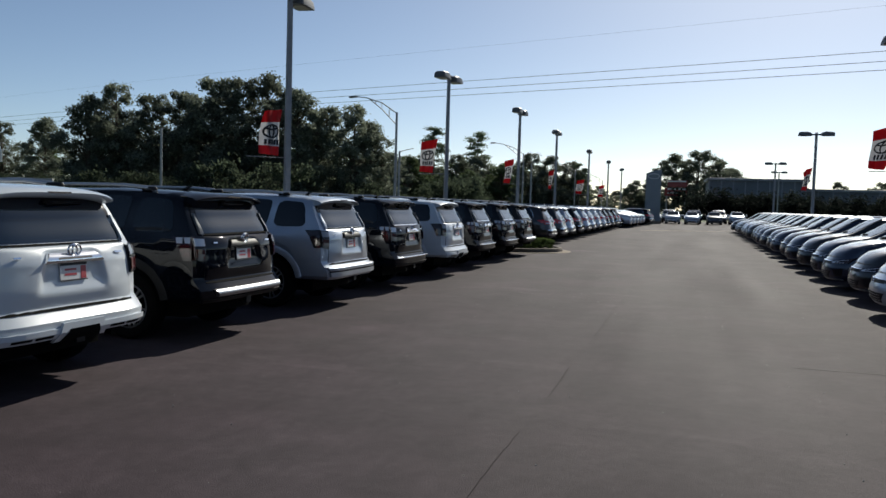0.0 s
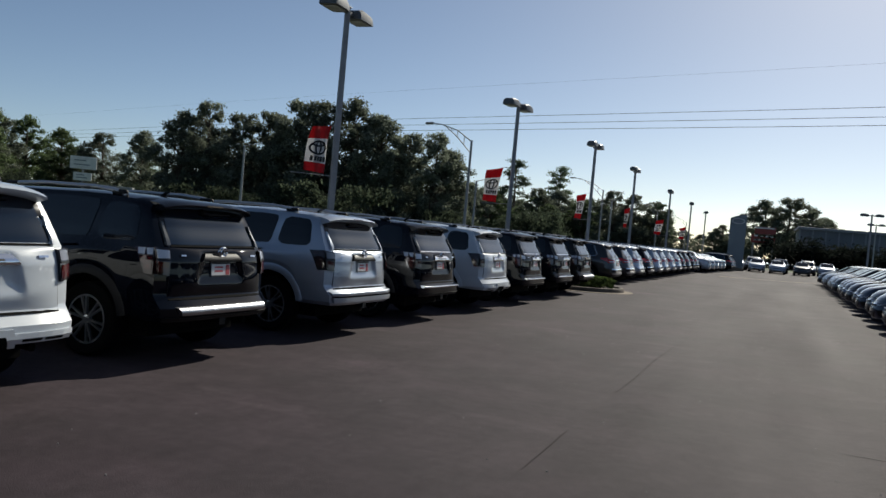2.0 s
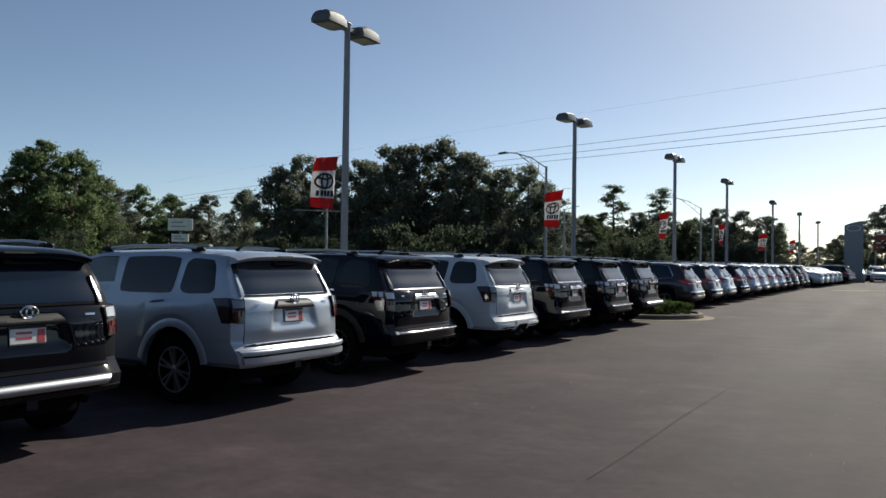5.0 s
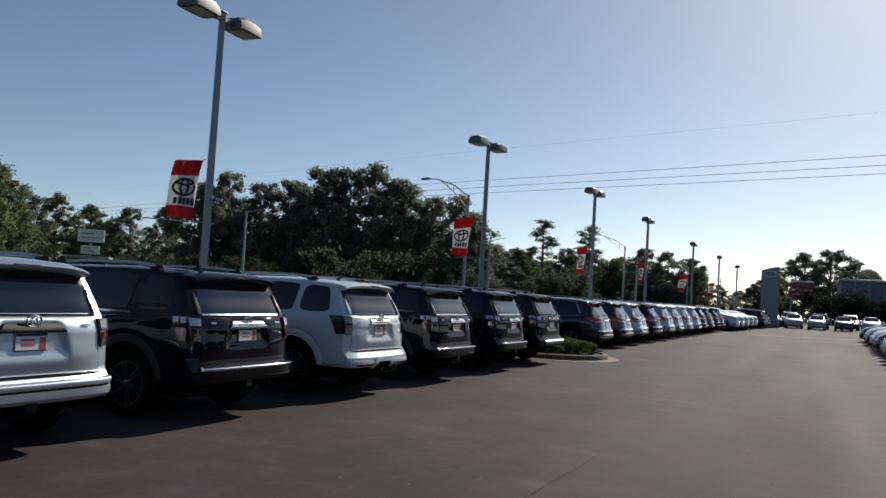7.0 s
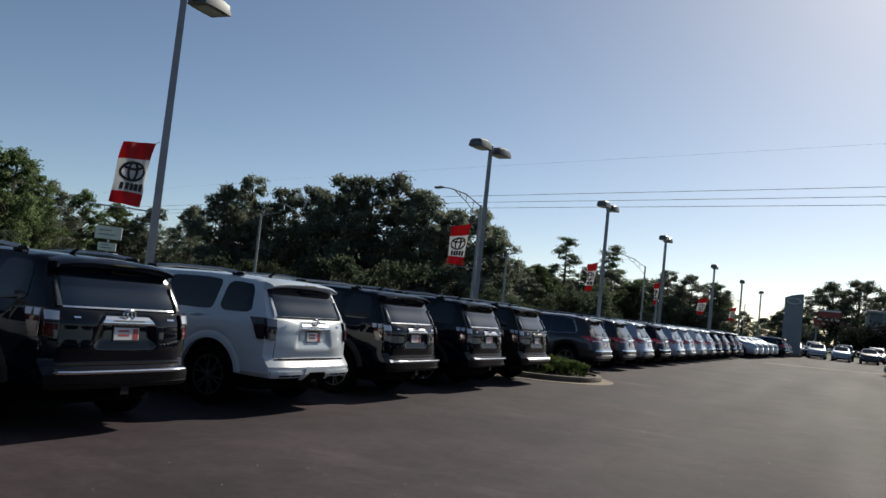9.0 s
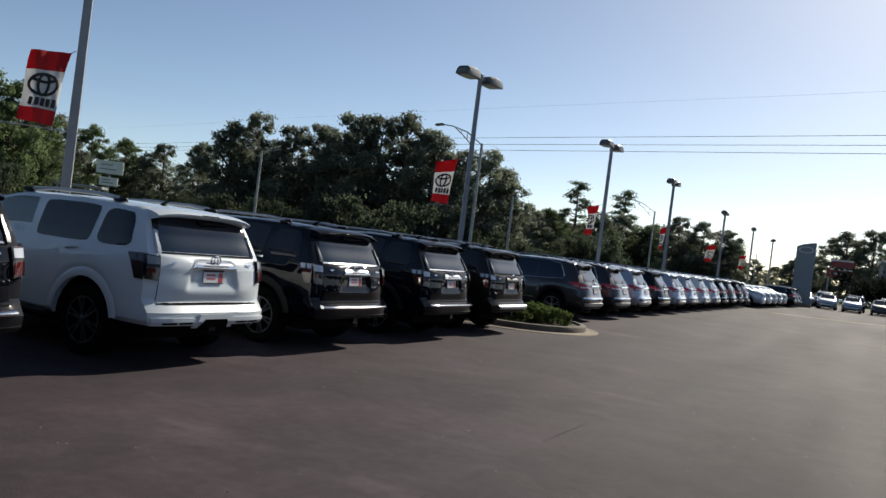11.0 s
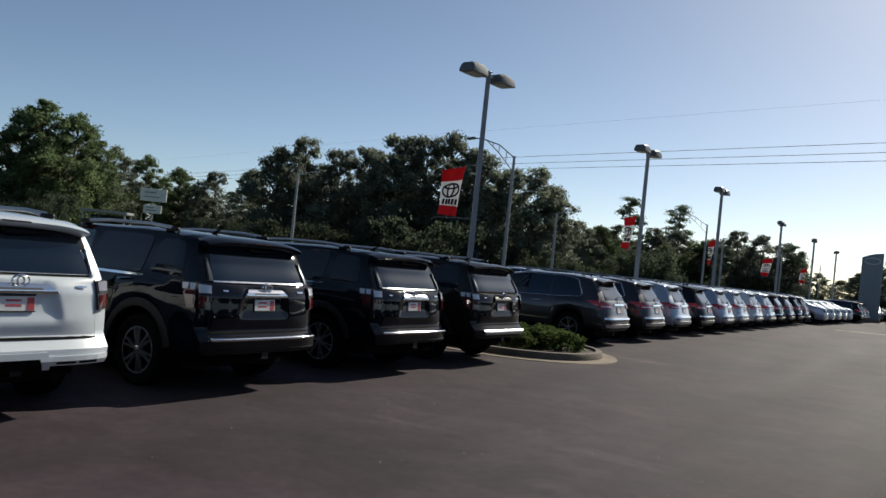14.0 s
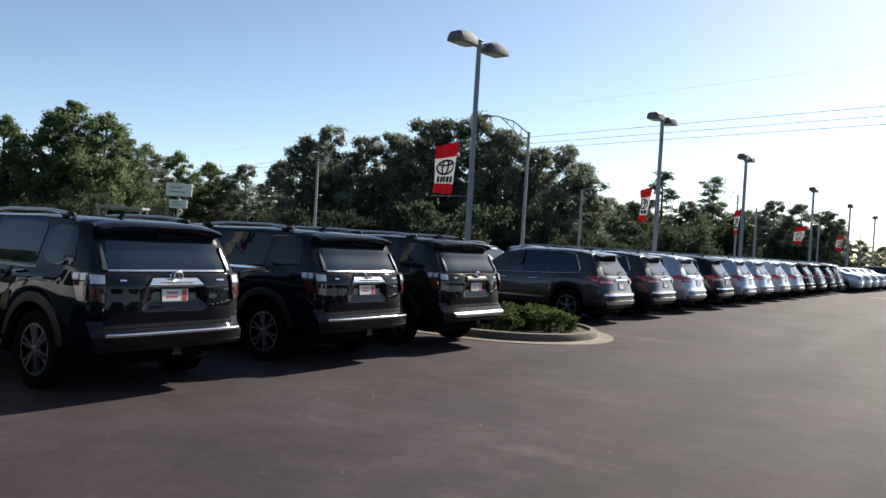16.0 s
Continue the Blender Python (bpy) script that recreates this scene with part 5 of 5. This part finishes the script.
def road_sign(x, y):
    e = thing("roadside_sign", "white two-panel roadside sign on a post", "sign")
    part("post", boxm(-0.12, 0.12, -0.1, 0.1, 0, 5.6), M["galv"], e)
    for z0, z1, w in ((5.3, 7.0, 1.75), (3.7, 4.8, 1.2)):
        p = part("panel", boxm(-w, w, -0.15, 0.15, z0, z1, 0.03), M["signwhite"], e)
        for k in range(2):
            zz = z0 + (z1 - z0) * (0.30 + 0.34 * k)
            part("text_bar", boxm(-w * 0.7, w * (0.5 - 0.3 * k), -0.17, -0.152, zz, zz + 0.14), M["pylon"], p)
    e.matrix_basis = pose(x, y, 0, 0, 0, 42) @ Matrix.Diagonal((1.0, 1.0, 1.04, 1))


road_sign(-90, 85)


def wires():
    # four lines strung far off, square to the bearing 18 degrees
    a = radians(18)
    d, side = Vector((math.sin(a), math.cos(a), 0)), Vector((math.cos(a), -math.sin(a), 0))
    for k, h in enumerate((48.0, 45.2, 42.8, 60.5)):
        bm = bmesh.new()
        foot = Vector((2.3, -0.8, 0)) + d * 252
        pts = []
        for i in range(61):
            s = -660 + 22 * i
            sag = 0.6 * (1 - math.cos(s * math.pi / 330))
            p = foot + side * s
            pts.append((p.x, p.y, h - 0.8 + sag))
        tube(bm, pts, 0.022 if k == 3 else 0.08, 5)
        tagged(mesh_ob("overhead_wire", bm, M["ink"]), "thin dark overhead power line in the distance", "cable", "overhead wires", kind="structure")


wires()


# ---- pylon sign, billboard, buildings in the distance ----
def pylon():
    e = thing("pylon_sign", "tall grey dealership pylon sign with curved top", "sign")
    bm = bmesh.new()
    w, t, h = 0.85, 0.25, 6.2
    front = [(-w, 0), (w, 0), (w, h), (w * 0.4, h - 0.06), (-w * 0.3, h - 0.2), (-w, h - 0.45)]
    a = [bm.verts.new((x, -t, z)) for x, z in front]
    b = [bm.verts.new((x, t, z)) for x, z in front]
    bm.faces.new(a)
    bm.faces.new(b[::-1])
    for i in range(len(a)):
        bm.faces.new((a[i], b[i], b[(i + 1) % len(a)], a[(i + 1) % len(a)]))
    bmesh.ops.recalc_face_normals(bm, faces=bm.faces)
    part("panel", bm, M["pylon"], e)
    bm = bmesh.new()
    tube(bm, [(0.62 * math.cos(q), -t - 0.02, 5.45 + 0.28 * math.sin(q)) for q in [6.2832 * i / 24 for i in range(25)]], 0.05, 6, False)
    part("oval_emblem", bm, M["signwhite"], e)
    part("footing", boxm(-1.0, 1.0, -0.4, 0.4, 0, 0.3), M["kerb"], e)
    e.matrix_basis = pose(-2.0, 94, 0, 0, 0, 3)


pylon()


def billboard():
    e = thing("billboard", "dark red roadside billboard beside trees", "billboard")
    for x in (-1.6, 1.6):
        part("post", tube(bmesh.new(), [(x, 0, 0), (x, 0, 5)], 0.14, 8), M["galv"], e)
    p = part("panel", boxm(-2.0, 1.9, -0.15, 0.15, 4.2, 5.6), M["billboard"], e)
    q = part("panel", boxm(-1.5, 1.9, -0.15, 0.15, 5.75, 7.0), M["billboard"], e)
    for par, z in ((p, 4.6), (p, 5.3), (q, 6.7)):
        part("text_bar", boxm(-1.5, 1.7, -0.17, -0.152, z, z + 0.24), M["signwhite"], par)
    e.matrix_basis = pose(-0.6, 150, 0)


billboard()


def hall(name, label, cx, cy, w, d, h, wall, rz=0.0, bays=8, roof_over=0.4):
    e = thing(name, label, "building")
    part("wall", boxm(-w / 2, w / 2, -d / 2, d / 2, 0, h), M[wall], e)
    part("roof", boxm(-w / 2 - roof_over, w / 2 + roof_over, -d / 2 - roof_over, d / 2 + roof_over, h, h + 0.5, 0.05), M["roofing"], e)
    for k in range(bays):
        x = -w / 2 + w * (k + 0.5) / bays
        f = part("window", boxm(x - w / bays * 0.3, x + w / bays * 0.3, -d / 2 - 0.06, -d / 2 + 0.02, 0.8, h * 0.52), M["plastic"], e)
        part("pane", boxm(x - w / bays * 0.27, x + w / bays * 0.27, -d / 2 - 0.075, -d / 2 - 0.062, 0.9, h * 0.5), M["glass"], f)
        part("wall_rib", boxm(-w / 2 + w * k / bays - 0.12, -w / 2 + w * k / bays + 0.12, -d / 2 - 0.1, -d / 2 - 0.002, 0, h - 0.01), M["roofing"], e)
    e.matrix_basis = pose(cx, cy, 0, 0, 0, rz)


hall("warehouse", "long grey metal-clad warehouse beyond the lot", 13.5, 165, 17, 14, 7.4, "concretewall", 2)
hall("low_building", "low grey flat-roofed building beyond the lot", 36, 172, 26, 14, 5.9, "concretewall", -4, 10)
hall("low_building", "low dark commercial building across the side road", 62, 150, 34, 16, 6.6, "concretewall", -18, 12)


def mast(x, y, h):
    e = thing("radio_mast", "thin guyed lattice radio mast", "mast", "radio masts")
    for k in range(3):
        a = 2.094 * k
        part("leg", tube(bmesh.new(), [(0.16 * math.cos(a), 0.16 * math.sin(a), 0), (0.16 * math.cos(a), 0.16 * math.sin(a), h)], 0.03, 5), M["galv"], e)
    bm = bmesh.new()
    for i in range(int(h / 1.5)):
        for k in range(3):
            a, b = 2.094 * k, 2.094 * (k + 1)
            tube(bm, [(0.16 * math.cos(a), 0.16 * math.sin(a), 1.5 * i), (0.16 * math.cos(b), 0.16 * math.sin(b), 1.5 * i + 1.5)], 0.015, 4)
    part("lattice", bm, M["galv"], e)
    e.matrix_basis = pose(x, y, 0)


mast(57, 185, 62)
mast(68, 200, 46)


# ---- trees ----
def leaf_cloud(bm, centre, rad, n, size, rnd, flat=1.0):
    for _ in range(n):
        d = Vector((rnd.gauss(0, 1), rnd.gauss(0, 1), rnd.gauss(0, 1))).normalized()
        p = Vector(centre) + Vector((d.x * rad, d.y * rad, d.z * rad * flat)) * abs(rnd.gauss(0.62, 0.36))
        s = size * rnd.uniform(0.6, 1.35)
        m = Matrix.Translation(p) @ Euler((rnd.uniform(-1.2, 1.2), rnd.uniform(-1.2, 1.2), rnd.uniform(0, 6.28))).to_matrix().to_4x4()
        bm.faces.new([bm.verts.new(m @ Vector(q)) for q in ((-s * 0.6, 0, 0), (-0.1 * s, -s * 0.4, 0.12 * s), (s * 0.7, 0, 0), (0.05 * s, s * 0.42, 0.12 * s))])


def broad_tree(seed, material, low=0.12, spread=0.36, dens=1.0):
    """A tree of unit-like height 16 m: trunk, limbs and leaf clumps with gaps."""
    rnd = random.Random(seed)
    e = thing("tree", "tall leafy broadleaf tree in a dense tree line", "tree", "trees of the tree line")
    H = 16.0
    bt = bmesh.new()
    bc = bmesh.new()
    lean = (rnd.uniform(-0.6, 0.6), rnd.uniform(-0.6, 0.6))
    tube(bt, [(0, 0, 0), (lean[0] * 0.3, lean[1] * 0.3, H * 0.3), (lean[0], lean[1], H * 0.6), (lean[0] * 1.4, lean[1] * 1.4, H * 0.9)], [0.38, 0.30, 0.18, 0.05], 8)
    n = int(108 * dens)
    for i in range(n):
        t = (i + rnd.random()) / n
        z = H * (low + (0.95 - low) * t)
        w = H * spread * (math.sin(math.pi * min(1, 0.18 + 0.80 * t)) ** 0.7) * rnd.uniform(0.35, 1.05)
        a = rnd.uniform(0, 6.283)
        c = Vector((lean[0] * t + w * math.cos(a), lean[1] * t + w * math.sin(a), z + rnd.uniform(-0.5, 0.5)))
        r = rnd.uniform(0.55, 1.6) * (1.2 - 0.5 * t)
        tube(bt, [(lean[0] * t, lean[1] * t, z - w * 0.35 - 0.4), c * 0.5 + Vector((lean[0] * t, lean[1] * t, z - w * 0.2)) * 0.5, c], [0.10 * (1.2 - t), 0.06, 0.02], 5)
        leaf_cloud(bc, c, r, int(190 * r), 0.27, rnd, 0.72)
    part("trunk", bt, M["bark"], e, smooth=60)
    part("crown", bc, material, e)
    return e


def pine_tree(seed):
    rnd = random.Random(seed)
    e = thing("pine_tree", "tall pine with bare lower trunk and layered top", "tree", "pines of the tree line")
    H = 16.0
    bt, bc = bmesh.new(), bmesh.new()
    tube(bt, [(0, 0, 0), (0.2, 0.1, H * 0.5), (0.1, 0, H * 0.97)], [0.3, 0.2, 0.05], 8)
    for i in range(30):
        t = (i + rnd.random()) / 30
        z = H * (0.42 + 0.56 * t)
        w = (2.6 * (1 - t) ** 0.6 + 0.5) * rnd.uniform(0.5, 1.1)
        a = rnd.uniform(0, 6.283)
        c = Vector((w * math.cos(a), w * math.sin(a), z + 0.3))
        tube(bt, [(0.1, 0.05, z - 0.2), c], [0.07, 0.02], 5)
        leaf_cloud(bc, c, rnd.uniform(0.7, 1.2), 170, 0.24, rnd, 0.45)
    part("trunk", bt, M["bark"], e, smooth=60)
    part("crown", bc, M["pine"], e)
    return e


def bush(seed):
    rnd = random.Random(seed)
    e = thing("bush", "dense green roadside undergrowth bush", "bush", "roadside bushes")
    bc, bt = bmesh.new(), bmesh.new()
    for i in range(22):
        c = Vector((rnd.gauss(0, 2.2), rnd.gauss(0, 1.3), rnd.uniform(0.4, 3.4) * rnd.uniform(0.6, 1)))
        tube(bt, [(c.x * 0.3, c.y * 0.3, 0), c], [0.06, 0.02], 4)
        leaf_cloud(bc, c, rnd.uniform(0.8, 1.4), 240, 0.22, rnd, 0.8)
    part("stem", bt, M["bark"], e)
    part("foliage", bc, M["bushleaf"], e)
    return e


protos = [broad_tree(21, M["leafhaze"], 0.10, 0.34), broad_tree(22, M["leafhaze"], 0.08, 0.29), broad_tree(23, M["leaf"], 0.06, 0.33), broad_tree(24, M["leafhaze"], 0.14, 0.38, 0.95), broad_tree(25, M["leaf"], 0.05, 0.26)]
pp = [pine_tree(31), pine_tree(32)]
bb = [bush(41), bush(42), bush(43), bush(44)]
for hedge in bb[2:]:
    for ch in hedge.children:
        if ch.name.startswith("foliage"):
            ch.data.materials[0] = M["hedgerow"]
used = set()


def plant(src, az, dist, h, unit, rot, widen=1.0):
    a = radians(az)
    s = h / unit
    m = Matrix.Translation((3.1 + dist * math.sin(a), 7.0 + dist * math.cos(a), 0)) @ Matrix.Rotation(rot, 4, "Z") @ Matrix.Diagonal((s * widen, s * widen, s, 1))
    if src.name in used:
        c = copy_thing(src, Matrix())
        c.matrix_basis = m
    else:
        used.add(src.name)
        src.matrix_basis = m


rnd = random.Random(12)
# bearing, distance, slope to the top, which tree
TREES = [
    (-72, 120, 0.11, 2), (-68, 120, 0.10, 0), (-65, 125, 0.095, 2), (-62, 120, 0.105, 4), (-59.6, 118, 0.116, 2), (-57.9, 116, 0.128, 4), (-56.6, 118, 0.118, 2), (-55.4, 122, 0.100, 4), (-54, 150, 0.086, 0),
    (-52, 155, 0.082, 2), (-49.8, 160, 0.073, 2), (-47.5, 150, 0.072, 0), (-45.2, 140, 0.082, 1), (-43.2, 138, 0.104, 0), (-41.2, 140, 0.118, 0), (-39.2, 145, 0.112, 3),
    (-37.2, 142, 0.118, 3), (-35.2, 140, 0.136, 3), (-33.2, 142, 0.138, 3), (-31.0, 140, 0.142, 0), (-29.0, 138, 0.132, 1), (-27.4, 140, 0.112, 1), (-25.2, 136, 0.112, 0), (-23.6, 138, 0.10, 1),
    (-22, 150, 0.06, 0), (-20.4, 155, 0.058, 2), (-17.2, 160, 0.060, 0), (-15.4, 165, 0.062, 1), (-13.6, 160, 0.054, 2), (-11.6, 150, 0.064, 0), (-10.2, 152, 0.062, 3), (-8.8, 155, 0.055, 0),
    (-4.1, 185, 0.034, 0), (-2.8, 190, 0.03, 1), (-1.5, 185, 0.066, 0), (0.0, 185, 0.072, 3), (1.4, 190, 0.060, 0), (2.6, 195, 0.052, 1), (9.0, 210, 0.036, 0), (11.5, 215, 0.037, 3), (16, 210, 0.034, 0), (21, 180, 0.05, 2), (26, 170, 0.06, 0),
]
for az, d, t, k in TREES:
    d *= 1.9 if az < -44 else 1.38 if az < -22 else 1.6 if az < -8 else 1.35
    plant(protos[k], az, d, t * d * (1.10 if t > 0.1 and az > -50 else 1.05) + 1.6, 16.0, rnd.uniform(0, 6.28), 1.0 if t > 0.08 else 1.25)
    if t > 0.05 and az < -8:
        plant(protos[(k + 1) % 3], az + rnd.uniform(-1.2, 1.2), d + 14, (t * d) * rnd.uniform(0.62, 0.85) + 1.6, 16.0, rnd.uniform(0, 6.28), 1.3)
for az, d, t, k in ((-18.9, 165, 0.096, 0), (-15.6, 170, 0.091, 1), (-8.2, 150, 0.055, 0)):
    d *= 1.62
    plant(pp[k], az, d, t * d + 1.6, 16.0, rnd.uniform(0, 6.28), 1.2)
# unseen trees added behind the walk, to darken reflections in the car tails
az = 92.0
while az < 286:
    plant(protos[rnd.choice((0, 2, 3))], az, rnd.uniform(88, 112), rnd.uniform(13, 19), 16.0, rnd.uniform(0, 6.28), 1.35)
    az += rnd.uniform(3.4, 5.2)
az = -23.0
while az < -3.2:
    d = rnd.uniform(245, 280)
    plant(protos[rnd.choice((0, 1, 2, 3))], az, d, (0.052 if az < -12 else 0.044 if az < -8 else 0.028) * rnd.uniform(0.8, 1.15) * d + 1.6, 16.0, rnd.uniform(0, 6.28), 1.45)
    az += rnd.uniform(0.9, 1.5)
az = -74.0
i = 0
while az < -6:
    plant(bb[rnd.choice((0, 1))], az, rnd.uniform(160, 190) if -45 < az < -22 else rnd.uniform(190, 235), rnd.choice((2.4, 3.0, 4.0, 6.5, 9.5)) * rnd.uniform(0.8, 1.15), 3.6, rnd.uniform(-3, 3), rnd.uniform(0.55, 0.95))
    az += rnd.uniform(0.8, 2.4)
    i += 1
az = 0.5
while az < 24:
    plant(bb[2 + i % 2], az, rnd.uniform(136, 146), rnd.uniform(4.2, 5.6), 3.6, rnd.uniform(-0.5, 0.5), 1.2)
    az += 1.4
    i += 1
